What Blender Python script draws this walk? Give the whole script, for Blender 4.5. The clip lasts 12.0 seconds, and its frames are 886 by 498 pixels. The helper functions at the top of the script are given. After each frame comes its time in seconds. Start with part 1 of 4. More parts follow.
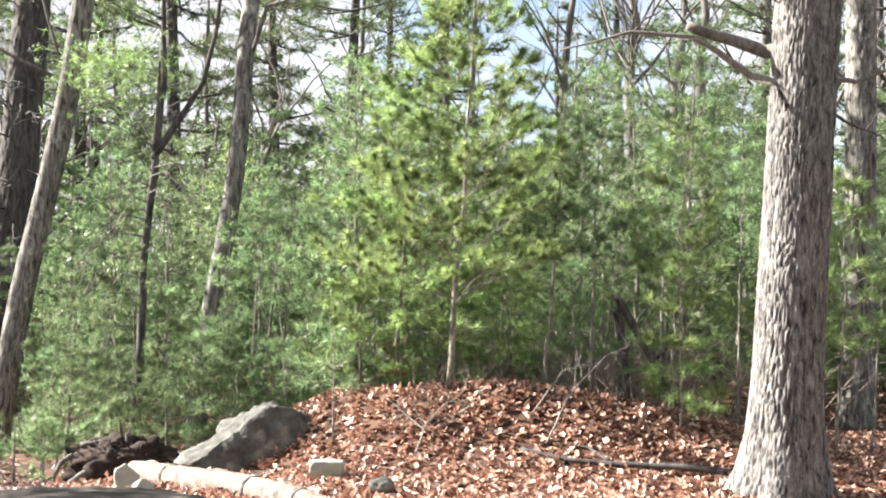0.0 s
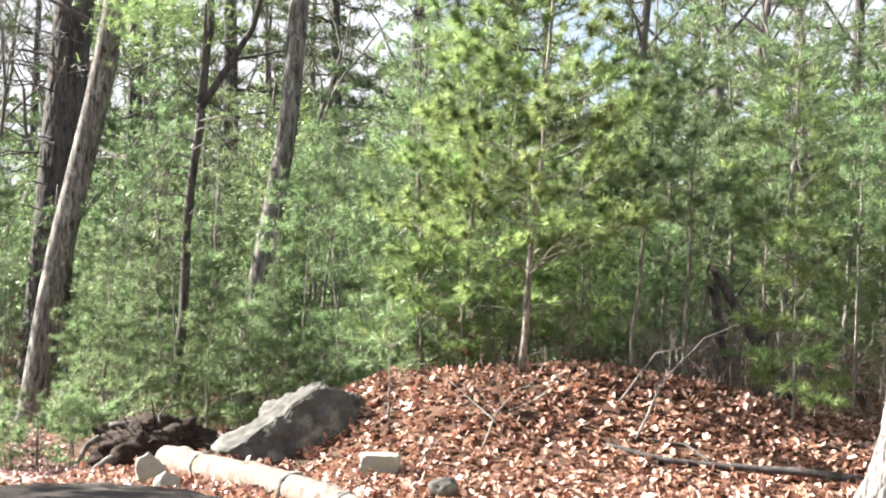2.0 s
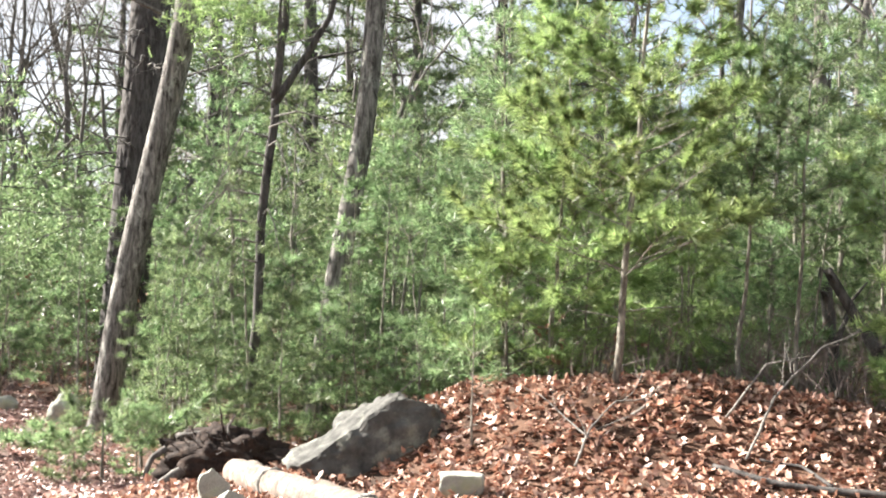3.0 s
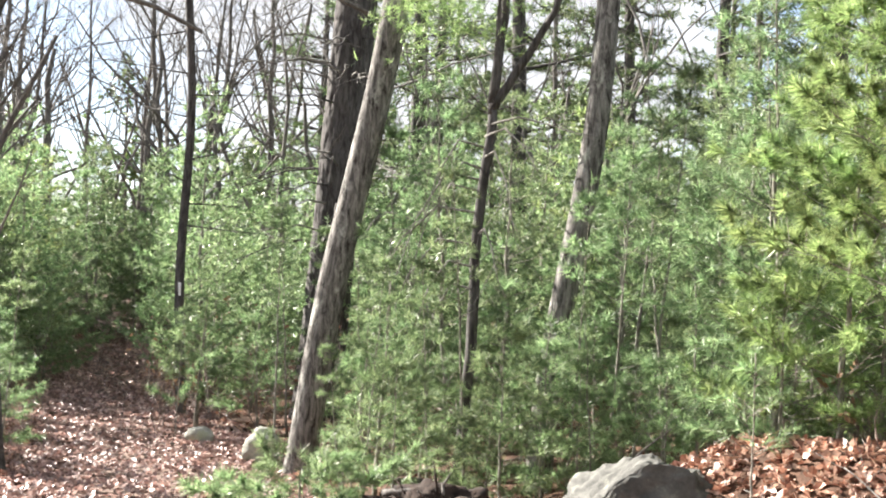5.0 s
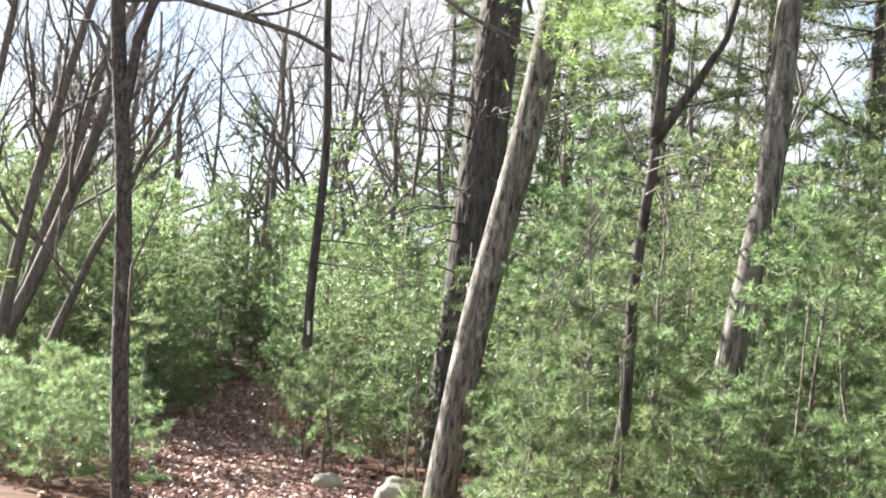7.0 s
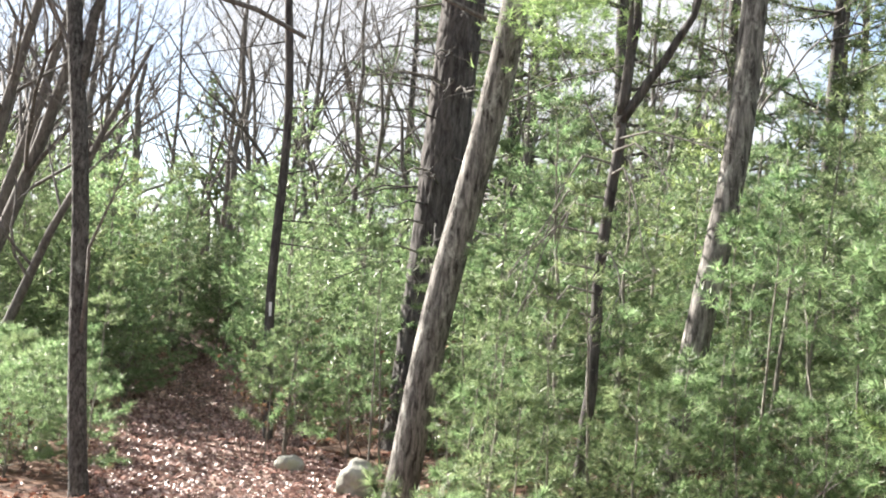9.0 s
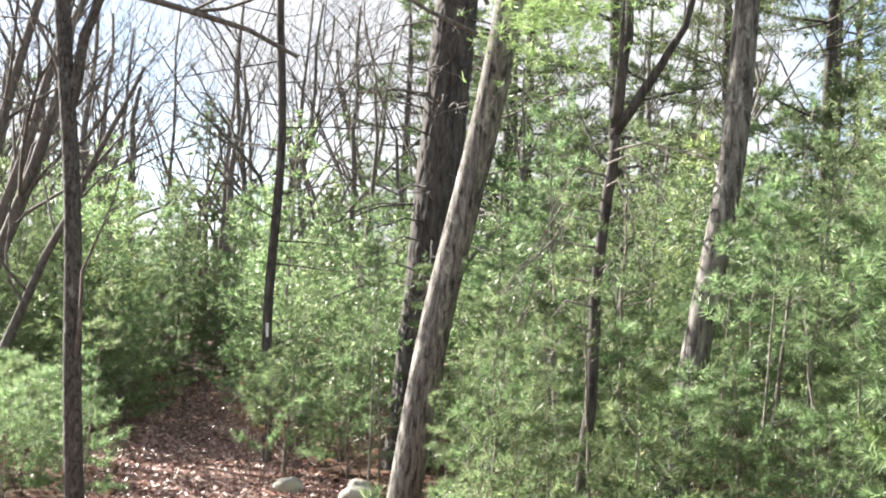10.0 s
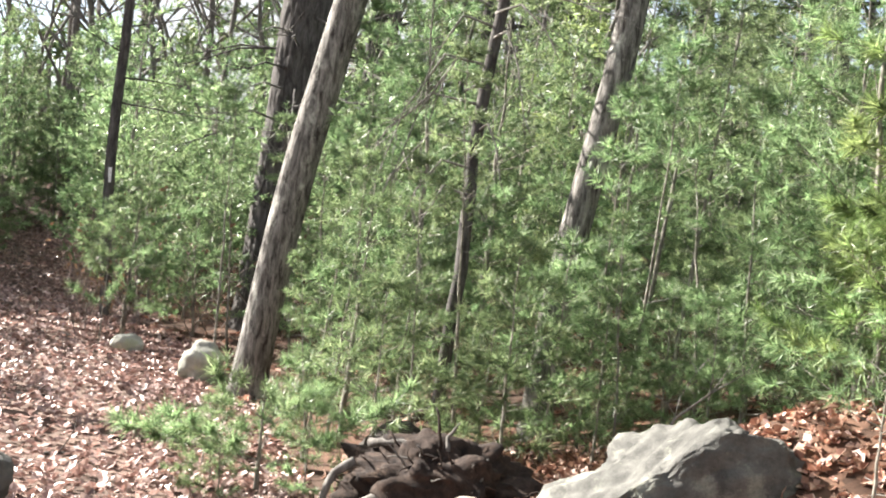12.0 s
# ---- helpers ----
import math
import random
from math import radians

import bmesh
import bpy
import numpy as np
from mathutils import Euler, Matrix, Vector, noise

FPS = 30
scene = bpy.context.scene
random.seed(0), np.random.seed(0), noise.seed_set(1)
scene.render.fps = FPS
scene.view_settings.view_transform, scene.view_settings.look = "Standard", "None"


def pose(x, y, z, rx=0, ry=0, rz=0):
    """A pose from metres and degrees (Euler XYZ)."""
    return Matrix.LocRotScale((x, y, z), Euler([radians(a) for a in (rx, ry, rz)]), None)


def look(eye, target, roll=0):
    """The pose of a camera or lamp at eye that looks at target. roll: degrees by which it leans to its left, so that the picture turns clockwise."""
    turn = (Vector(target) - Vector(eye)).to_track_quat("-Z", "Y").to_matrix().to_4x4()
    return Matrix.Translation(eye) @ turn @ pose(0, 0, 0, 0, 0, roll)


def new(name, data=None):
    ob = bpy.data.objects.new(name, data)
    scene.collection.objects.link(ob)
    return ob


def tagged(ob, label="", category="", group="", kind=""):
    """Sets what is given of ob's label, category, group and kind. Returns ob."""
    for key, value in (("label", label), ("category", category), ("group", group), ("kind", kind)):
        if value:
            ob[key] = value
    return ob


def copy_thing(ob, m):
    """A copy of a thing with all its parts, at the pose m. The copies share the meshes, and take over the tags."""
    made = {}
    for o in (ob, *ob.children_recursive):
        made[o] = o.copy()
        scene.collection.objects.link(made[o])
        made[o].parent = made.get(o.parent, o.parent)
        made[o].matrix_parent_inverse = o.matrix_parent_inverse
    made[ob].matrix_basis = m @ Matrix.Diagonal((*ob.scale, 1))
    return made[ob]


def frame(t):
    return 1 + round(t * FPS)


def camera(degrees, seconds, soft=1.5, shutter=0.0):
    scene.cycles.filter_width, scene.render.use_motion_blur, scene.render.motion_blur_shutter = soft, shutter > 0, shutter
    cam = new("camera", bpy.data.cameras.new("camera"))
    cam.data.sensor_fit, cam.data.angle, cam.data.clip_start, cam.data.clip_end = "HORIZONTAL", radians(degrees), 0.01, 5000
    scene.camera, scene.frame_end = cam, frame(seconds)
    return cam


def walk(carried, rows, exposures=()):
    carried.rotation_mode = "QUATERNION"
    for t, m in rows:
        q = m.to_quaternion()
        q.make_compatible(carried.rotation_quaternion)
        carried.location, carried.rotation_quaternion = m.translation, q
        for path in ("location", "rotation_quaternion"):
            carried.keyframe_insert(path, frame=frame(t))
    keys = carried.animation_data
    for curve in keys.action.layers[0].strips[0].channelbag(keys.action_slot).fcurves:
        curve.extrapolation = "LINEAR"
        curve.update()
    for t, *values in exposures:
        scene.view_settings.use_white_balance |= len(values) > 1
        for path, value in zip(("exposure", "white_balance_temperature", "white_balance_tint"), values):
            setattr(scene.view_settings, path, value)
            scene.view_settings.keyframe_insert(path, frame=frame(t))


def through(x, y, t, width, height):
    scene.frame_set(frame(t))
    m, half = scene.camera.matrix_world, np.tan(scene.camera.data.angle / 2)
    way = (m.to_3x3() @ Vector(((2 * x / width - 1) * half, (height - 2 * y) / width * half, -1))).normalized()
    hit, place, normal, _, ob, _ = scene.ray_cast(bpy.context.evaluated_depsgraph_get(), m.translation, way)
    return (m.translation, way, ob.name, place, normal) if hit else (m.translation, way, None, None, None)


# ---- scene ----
cam = camera(41.4, 12.0, soft=2.0)
PATH = [
    (0, (0.736, 2.835, 1.434), (0.452, 5.619, 1.53), 0.7),
    (0.5, (0.722, 3.151, 1.425), (0.406, 5.932, 1.483), 3.7),
    (1, (0.724, 3.459, 1.422), (0.440, 6.245, 1.419), 1.2),
    (1.5, (0.67, 3.797, 1.421), (0.249, 6.564, 1.471), 3.0),
    (2, (0.532, 4.145, 1.405), (0.096, 6.912, 1.43), 1.5),
    (2.5, (0.474, 4.525, 1.414), (-0.003, 7.284, 1.427), 0.8),
    (3, (0.394, 4.826, 1.384), (-0.236, 7.554, 1.413), 1.5),
    (3.2, (0.334, 4.957, 1.38), (-0.367, 7.668, 1.419), 2.1),
    (4.8, (-0.275, 6.08, 1.428), (-1.334, 8.672, 1.463), 1.4),
    (5, (-0.348, 6.191, 1.425), (-1.418, 8.776, 1.49), 2.1),
    (5.5, (-0.506, 6.405, 1.414), (-1.675, 8.946, 1.499), 3.3),
    (6, (-0.675, 6.544, 1.401), (-1.941, 9.040, 1.492), 3.0),
    (6.5, (-0.86, 6.647, 1.398), (-2.146, 9.128, 1.564), 3.9),
    (6.7, (-0.902, 6.672, 1.396), (-2.218, 9.138, 1.56), 3.8),
    (8.3, (-1.012, 6.761, 1.382), (-2.277, 9.255, 1.515), 4.2),
    (8.5, (-1.019, 6.77, 1.382), (-2.264, 9.275, 1.512), 4.4),
    (9, (-1.024, 6.803, 1.381), (-2.257, 9.314, 1.503), 3.7),
    (9.5, (-1.024, 6.835, 1.38), (-2.249, 9.350, 1.513), 3.6),
    (10, (-1.026, 6.889, 1.378), (-2.259, 9.398, 1.542), 2.5),
    (10.5, (-1.026, 7.011, 1.387), (-2.071, 9.607, 1.479), 3.2),
    (11, (-1.137, 7.192, 1.388), (-2.021, 9.848, 1.382), 5.0),
    (11.5, (-1.333, 7.386, 1.359), (-2.346, 9.996, 1.316), 5.5),
    (12, (-1.451, 7.595, 1.331), (-2.342, 10.247, 1.193), 5.8),
]
walk(cam, [(t, look(eye, target, roll)) for t, eye, target, roll in PATH])

# ---- world and light ----
SUN_AZ, SUN_EL = radians(-82), radians(31)      # the sun stands to the left of the walk
world = bpy.data.worlds.new("sky")
scene.world = world
world.use_nodes = True
wn = world.node_tree.nodes
sky = wn.new("ShaderNodeTexSky")
sky.sky_type, sky.sun_disc = "NISHITA", False
sky.sun_elevation, sky.sun_rotation = SUN_EL, SUN_AZ
sky.air_density, sky.dust_density, sky.ozone_density = 0.8, 0.8, 1.0
wl = world.node_tree.links
sky_way = wn.new("ShaderNodeTexCoord")
cloud = wn.new("ShaderNodeTexNoise")
cloud.inputs["Scale"].default_value, cloud.inputs["Detail"].default_value, cloud.inputs["Roughness"].default_value = 3.0, 8.0, 0.62
wl.new(sky_way.outputs["Generated"], cloud.inputs["Vector"])
veil = wn.new("ShaderNodeMapRange")
veil.inputs["From Min"].default_value, veil.inputs["From Max"].default_value, veil.inputs["To Max"].default_value = 0.36, 0.54, 0.92
wl.new(cloud.outputs[0], veil.inputs[0])
sky_mix = wn.new("ShaderNodeMix")
sky_mix.data_type = "RGBA"
sky_mix.inputs[7].default_value = (4.0, 4.0, 4.1, 1)
wl.new(veil.outputs[0], sky_mix.inputs[0])
wl.new(sky.outputs[0], sky_mix.inputs[6])
wl.new(sky_mix.outputs[2], wn["Background"].inputs[0])
wn["Background"].inputs[1].default_value = 0.05
sun = new("sun", bpy.data.lights.new("sun", "SUN"))
sun.data.energy, sun.data.angle, sun.data.color = 5.0, radians(0.55), (1.0, 0.94, 0.86)
sun_way = Vector((math.sin(SUN_AZ) * math.cos(SUN_EL), math.cos(SUN_AZ) * math.cos(SUN_EL), math.sin(SUN_EL)))
sun.matrix_world = look(sun_way * 40, (0, 0, 0))
scene.view_settings.exposure = 2.63


# ---- materials ----
def mat(name, roughness=0.85):
    m = bpy.data.materials.new(name)
    m.use_nodes = True
    nt = m.node_tree
    b = nt.nodes["Principled BSDF"]
    b.inputs["Roughness"].default_value = roughness
    b.inputs["Specular IOR Level"].default_value = 0.25
    return m, nt, b


def node(nt, kind, **inputs):
    n = nt.nodes.new(kind)
    for key, value in inputs.items():
        n.inputs[key.replace("_", " ")].default_value = value
    return n


def ramp(nt, source, stops):
    r = nt.nodes.new("ShaderNodeValToRGB")
    while len(r.color_ramp.elements) < len(stops):
        r.color_ramp.elements.new(0.5)
    for e, (p, c) in zip(r.color_ramp.elements, stops):
        e.position, e.color = p, (*c, 1)
    nt.links.new(source, r.inputs[0])
    return r.outputs[0]


def coords(nt, scale=(1, 1, 1)):
    tc = nt.nodes.new("ShaderNodeTexCoord")
    mp = nt.nodes.new("ShaderNodeMapping")
    mp.inputs["Scale"].default_value = scale
    nt.links.new(tc.outputs["Object"], mp.inputs[0])
    return mp.outputs[0]


def blend(nt, kind, a, b, factor=1.0):
    n = nt.nodes.new("ShaderNodeMix")
    n.data_type, n.blend_type = "RGBA", kind
    if isinstance(factor, float):
        n.inputs[0].default_value = factor
    else:
        nt.links.new(factor, n.inputs[0])
    for s, v in ((6, a), (7, b)):
        if isinstance(v, tuple):
            n.inputs[s].default_value = (*v, 1)
        else:
            nt.links.new(v, n.inputs[s])
    return n.outputs[2]


def bump(nt, b, height, strength, distance):
    n = node(nt, "ShaderNodeBump", Strength=strength, Distance=distance)
    nt.links.new(height, n.inputs["Height"])
    nt.links.new(n.outputs[0], b.inputs["Normal"])


def bark(name, dark, light, lichen=None, scale=(22, 22, 4), depth=0.012, spots=0.5):
    m, nt, b = mat(name, 0.92)
    v = coords(nt, scale)
    n1 = node(nt, "ShaderNodeTexNoise", Scale=1.0, Detail=6.0, Roughness=0.65, Distortion=0.6)
    nt.links.new(v, n1.inputs["Vector"])
    c = ramp(nt, n1.outputs[0], [(0.36, dark), (0.54, tuple(0.55 * p + 0.45 * q for p, q in zip(dark, light))), (0.74, light)])
    if lichen:
        n2 = node(nt, "ShaderNodeTexNoise", Scale=6.0, Detail=5.0, Roughness=0.7)
        nt.links.new(coords(nt, (1, 1, 0.6)), n2.inputs["Vector"])
        f = ramp(nt, n2.outputs[0], [(spots, (0, 0, 0)), (spots + 0.12, (0.8, 0.8, 0.8))])
        c = blend(nt, "MIX", c, lichen, f)
    n3 = node(nt, "ShaderNodeTexNoise", Scale=5.0, Detail=5.0, Roughness=0.7)
    nt.links.new(v, n3.inputs["Vector"])
    c = blend(nt, "OVERLAY", c, n3.outputs[0], 0.7)
    nt.links.new(c, b.inputs["Base Color"])
    add = node(nt, "ShaderNodeMath")
    nt.links.new(n1.outputs[0], add.inputs[0])
    nt.links.new(n3.outputs[0], add.inputs[1])
    bump(nt, b, add.outputs[0], 0.8, 0.25 * depth)
    return m


def foliage(name, stops, through=0.45, rough=0.5):
    """Needles or leaves: each piece takes its own tint, and light comes through."""
    m, nt, b = mat(name, rough)
    b.inputs["Specular IOR Level"].default_value = 0.6
    g = nt.nodes.new("ShaderNodeNewGeometry")
    c = ramp(nt, g.outputs["Random Per Island"], stops)
    o = nt.nodes.new("ShaderNodeObjectInfo")
    h = nt.nodes.new("ShaderNodeHueSaturation")
    spread = node(nt, "ShaderNodeMapRange", To_Min=0.478, To_Max=0.512)
    nt.links.new(o.outputs["Random"], spread.inputs[0])
    nt.links.new(spread.outputs[0], h.inputs["Hue"])
    value = node(nt, "ShaderNodeMapRange", To_Min=0.8, To_Max=1.2)
    nt.links.new(o.outputs["Random"], value.inputs[0])
    nt.links.new(value.outputs[0], h.inputs["Value"])
    nt.links.new(c, h.inputs["Color"])
    clump = node(nt, "ShaderNodeTexNoise", Scale=9.0, Detail=2.0, Roughness=0.6)
    nt.links.new(coords(nt, (1, 1, 1)), clump.inputs["Vector"])
    # lighter and darker clumps by noise
    clump_tone = ramp(nt, clump.outputs[0], [(0.36, (0.16, 0.16, 0.16)), (0.66, (0.88, 0.88, 0.88))])
    c = blend(nt, "OVERLAY", h.outputs[0], clump_tone, 0.5)
    nt.links.new(c, b.inputs["Base Color"])
    t = nt.nodes.new("ShaderNodeBsdfTranslucent")
    nt.links.new(c, t.inputs[0])
    mix = nt.nodes.new("ShaderNodeMixShader")
    mix.inputs[0].default_value = through
    nt.links.new(b.outputs[0], mix.inputs[1])
    nt.links.new(t.outputs[0], mix.inputs[2])
    nt.links.new(mix.outputs[0], nt.nodes["Material Output"].inputs[0])
    return m


NEEDLE = foliage("white_pine_needles", [(0.0, (0.075, 0.124, 0.054)), (0.45, (0.138, 0.213, 0.098)), (0.8, (0.225, 0.312, 0.144)), (1.0, (0.35, 0.425, 0.245))], 0.6, 0.4)
# brighter, yellower copy of the pine needles: sunlight put into the colour
NEEDLE_SUN = foliage("sunlit_yellow_green_needles", [(0.0, (0.1, 0.155, 0.06)), (0.5, (0.2, 0.295, 0.1)), (1.0, (0.36, 0.445, 0.19))], 0.6, 0.4)
NEEDLE_FAR = foliage("tall_pine_needles", [(0.0, (0.06, 0.11, 0.05)), (0.6, (0.10, 0.16, 0.06)), (1.0, (0.17, 0.21, 0.08))], 0.35)
LEAF = foliage("fallen_oak_leaves", [(0.0, (0.09, 0.04, 0.025)), (0.25, (0.2, 0.093, 0.056)), (0.5, (0.36, 0.2, 0.13)), (0.75, (0.49, 0.315, 0.22)), (1.0, (0.6, 0.45, 0.345))], 0.2)
LEAF_PALE = foliage("trampled_pale_leaves", [(0.0, (0.14, 0.085, 0.065)), (0.3, (0.28, 0.18, 0.14)), (0.65, (0.44, 0.31, 0.25)), (1.0, (0.58, 0.45, 0.38))], 0.2)
LEAF_DRY = foliage("clinging_brown_leaves", [(0.0, (0.09, 0.05, 0.03)), (0.6, (0.18, 0.10, 0.06)), (1.0, (0.3, 0.18, 0.11))], 0.15)
BARK_PINE = bark("furrowed_pine_bark", (0.024, 0.021, 0.02), (0.34, 0.328, 0.312), (0.36, 0.36, 0.335), (30, 30, 7), 0.012, 0.66)
BARK_OAK = bark("grey_oak_bark", (0.03, 0.026, 0.023), (0.34, 0.325, 0.298), (0.42, 0.425, 0.375), (24, 24, 5), 0.014, 0.56)
BARK_DARK = bark("dark_pine_bark", (0.03, 0.027, 0.026), (0.14, 0.13, 0.122), (0.22, 0.23, 0.21), (18, 18, 4), 0.02, 0.66)
# scaly grey bark, its colour darkened for the shade on the slim tree
BARK_SLIM = bark("shade_darkened_scaly_bark", (0.02, 0.018, 0.017), (0.17, 0.163, 0.152), (0.28, 0.285, 0.26), (34, 34, 14), 0.014, 0.6)
BARK_YOUNG = bark("young_pine_bark", (0.07, 0.062, 0.052), (0.4, 0.375, 0.32), (0.46, 0.47, 0.41), (40, 40, 12), 0.003, 0.55)
BARK_GREY = bark("bare_grey_bark", (0.075, 0.068, 0.062), (0.21, 0.195, 0.18), (0.29, 0.285, 0.265), (20, 20, 5), 0.006, 0.62)
TWIG = bark("bleached_dead_twigs", (0.11, 0.1, 0.09), (0.3, 0.285, 0.26), None, (60, 60, 14), 0.002)
BRUSH = bark("grey_brush_twigs", (0.13, 0.10, 0.09), (0.34, 0.28, 0.25), None, (60, 60, 14), 0.002)
LOGWOOD = bark("bleached_barkless_wood", (0.08, 0.06, 0.048), (0.33, 0.285, 0.245), (0.17, 0.125, 0.1), (14, 14, 14), 0.01, 0.5)
SOIL = bark("dark_root_soil", (0.014, 0.01, 0.009), (0.06, 0.04, 0.03), (0.15, 0.11, 0.085), (16, 16, 16), 0.03, 0.6)


def rock_material(name, dark, light, lichen, spots=0.55, scale=7.0):
    m, nt, b = mat(name, 0.9)
    v = coords(nt)
    n1 = node(nt, "ShaderNodeTexNoise", Scale=scale, Detail=9.0, Roughness=0.68)
    nt.links.new(v, n1.inputs["Vector"])
    grain = node(nt, "ShaderNodeTexNoise", Scale=130.0, Detail=3.0, Roughness=0.6)
    nt.links.new(v, grain.inputs["Vector"])
    c = ramp(nt, n1.outputs[0], [(0.3, dark), (0.7, light)])
    c = blend(nt, "OVERLAY", c, grain.outputs[0], 0.35)
    n2 = node(nt, "ShaderNodeTexNoise", Scale=3.2, Detail=8.0, Roughness=0.72)
    nt.links.new(v, n2.inputs["Vector"])
    f = ramp(nt, n2.outputs[0], [(spots, (0, 0, 0)), (spots + 0.09, (0.85, 0.85, 0.85))])
    c = blend(nt, "MIX", c, lichen, f)
    nt.links.new(c, b.inputs["Base Color"])
    s = node(nt, "ShaderNodeMath")
    nt.links.new(n1.outputs[0], s.inputs[0])
    nt.links.new(grain.outputs[0], s.inputs[1])
    bump(nt, b, s.outputs[0], 0.8, 0.009)
    return m


GRANITE = rock_material("grey_granite", (0.04, 0.039, 0.037), (0.14, 0.138, 0.126), (0.23, 0.235, 0.195), 0.52)
GRANITE_PALE = rock_material("pale_granite", (0.2, 0.2, 0.175), (0.42, 0.42, 0.37), (0.3, 0.32, 0.22), 0.52)
# granite darkened in its colour for rocks that lie in shade
GRANITE_DARK = rock_material("shade_darkened_granite", (0.028, 0.024, 0.022), (0.08, 0.07, 0.062), (0.12, 0.108, 0.085), 0.56)

SOILM, nt, b = mat("forest_floor", 0.95)
v = coords(nt)
n1 = node(nt, "ShaderNodeTexNoise", Scale=0.8, Detail=6.0, Roughness=0.6)
n2 = node(nt, "ShaderNodeTexVoronoi", Scale=11.0, Randomness=1.0)
n3 = node(nt, "ShaderNodeTexNoise", Scale=30.0, Detail=6.0, Roughness=0.7)
n4 = node(nt, "ShaderNodeTexNoise", Scale=1.7, Detail=8.0, Roughness=0.7)
for n in (n1, n2, n3, n4):
    nt.links.new(v, n.inputs["Vector"])
c = ramp(nt, n2.outputs["Color"], [(0.1, (0.04, 0.02, 0.012)), (0.45, (0.085, 0.042, 0.026)), (0.8, (0.15, 0.08, 0.05))])
c = blend(nt, "MIX", c, (0.055, 0.036, 0.026), ramp(nt, n1.outputs[0], [(0.4, (0, 0, 0)), (0.65, (0.75, 0.75, 0.75))]))
trod = ramp(nt, n4.outputs[0], [(0.32, (0.075, 0.052, 0.042)), (0.6, (0.16, 0.11, 0.088)), (0.78, (0.25, 0.175, 0.14))])
worn = nt.nodes.new("ShaderNodeAttribute")
worn.attribute_name = "worn"
edge = node(nt, "ShaderNodeMath")
nt.links.new(worn.outputs["Fac"], edge.inputs[0])
wander = node(nt, "ShaderNodeMapRange", To_Min=-0.35, To_Max=0.35)
nt.links.new(n4.outputs[0], wander.inputs[0])
nt.links.new(wander.outputs[0], edge.inputs[1])
c = blend(nt, "MIX", c, trod, ramp(nt, edge.outputs[0], [(0.4, (0, 0, 0)), (0.62, (1, 1, 1))]))
c = blend(nt, "OVERLAY", c, n3.outputs[0], 0.6)
nt.links.new(c, b.inputs["Base Color"])
bump(nt, b, n3.outputs[0], 0.8, 0.012)


# ---- helpers for shapes ----
def link_mesh(name, verts, faces, material, parent=None, label="", smooth=True):
    me = bpy.data.meshes.new(name)
    me.from_pydata([tuple(p) for p in verts] if not isinstance(verts, np.ndarray) else verts.tolist(), [], faces if isinstance(faces, list) else faces.tolist())
    me.materials.append(material)
    if smooth:
        me.shade_smooth()
    ob = new(name, me)
    if parent:
        ob.parent = parent
    return tagged(ob, label)


def tri_mesh(name, tris, material, parent=None, label=""):
    """tris: array (n, 3, 3) of loose triangles."""
    n = len(tris)
    me = bpy.data.meshes.new(name)
    me.vertices.add(3 * n)
    me.vertices.foreach_set("co", np.asarray(tris, dtype=np.float32).ravel())
    me.loops.add(3 * n)
    me.loops.foreach_set("vertex_index", np.arange(3 * n, dtype=np.int32))
    me.polygons.add(n)
    me.polygons.foreach_set("loop_start", np.arange(0, 3 * n, 3, dtype=np.int32))
    me.update(calc_edges=True)
    me.materials.append(material)
    ob = new(name, me)
    if parent:
        ob.parent = parent
    return tagged(ob, label)


def empty(name, label, category, place=(0, 0, 0), group="", kind=""):
    ob = new(name)
    ob.location = place
    ob.empty_display_size = 0.1
    return tagged(ob, label, category, group, kind)


class Tubes:
    """Collects tapered tubes along lines into one mesh."""

    def __init__(self):
        self.v, self.f = [], []

    def add(self, pts, radii, sides=6, rough=0.0, cap=True):
        pts = [Vector(p) for p in pts]
        base = len(self.v)
        up = Vector((0, 0, 1))
        for i, p in enumerate(pts):
            d = (pts[min(i + 1, len(pts) - 1)] - pts[max(i - 1, 0)]).normalized()
            a = d.cross(up if abs(d.z) < 0.9 else Vector((1, 0, 0))).normalized()
            if i and a.dot(last) < 0:
                a = -a
            last = a
            c = d.cross(a)
            for k in range(sides):
                w = 2 * math.pi * k / sides
                r = radii[i] * (1 + (random.uniform(-rough, rough) if rough else 0))
                self.v.append(p + (a * math.cos(w) + c * math.sin(w)) * r)
        for i in range(len(pts) - 1):
            for k in range(sides):
                a0, a1 = base + i * sides + k, base + i * sides + (k + 1) % sides
                self.f.append((a0, a1, a1 + sides, a0 + sides))
        if cap:
            self.f.append(tuple(range(base + sides - 1, base - 1, -1)))
            e = base + (len(pts) - 1) * sides
            self.f.append(tuple(range(e, e + sides)))

    def mesh(self, name, material, parent=None, label=""):
        return link_mesh(name, self.v, self.f, material, parent, label)


def crooked(a, b, n, amount, rng):
    """Points from a to b with a natural wander."""
    a, b = Vector(a), Vector(b)
    size = (b - a).length * amount
    out, drift = [], Vector((0, 0, 0))
    for i in range(n + 1):
        k = i / n
        out.append(a.lerp(b, k) + drift * math.sin(math.pi * k) ** 0.6)
        drift += Vector((rng.uniform(-1, 1), rng.uniform(-1, 1), rng.uniform(-0.6, 0.6))) * size / n ** 0.5
    return out


def sstep(v, a, b):
    k = min(1.0, max(0.0, (v - a) / (b - a)))
    return k * k * (3 - 2 * k)


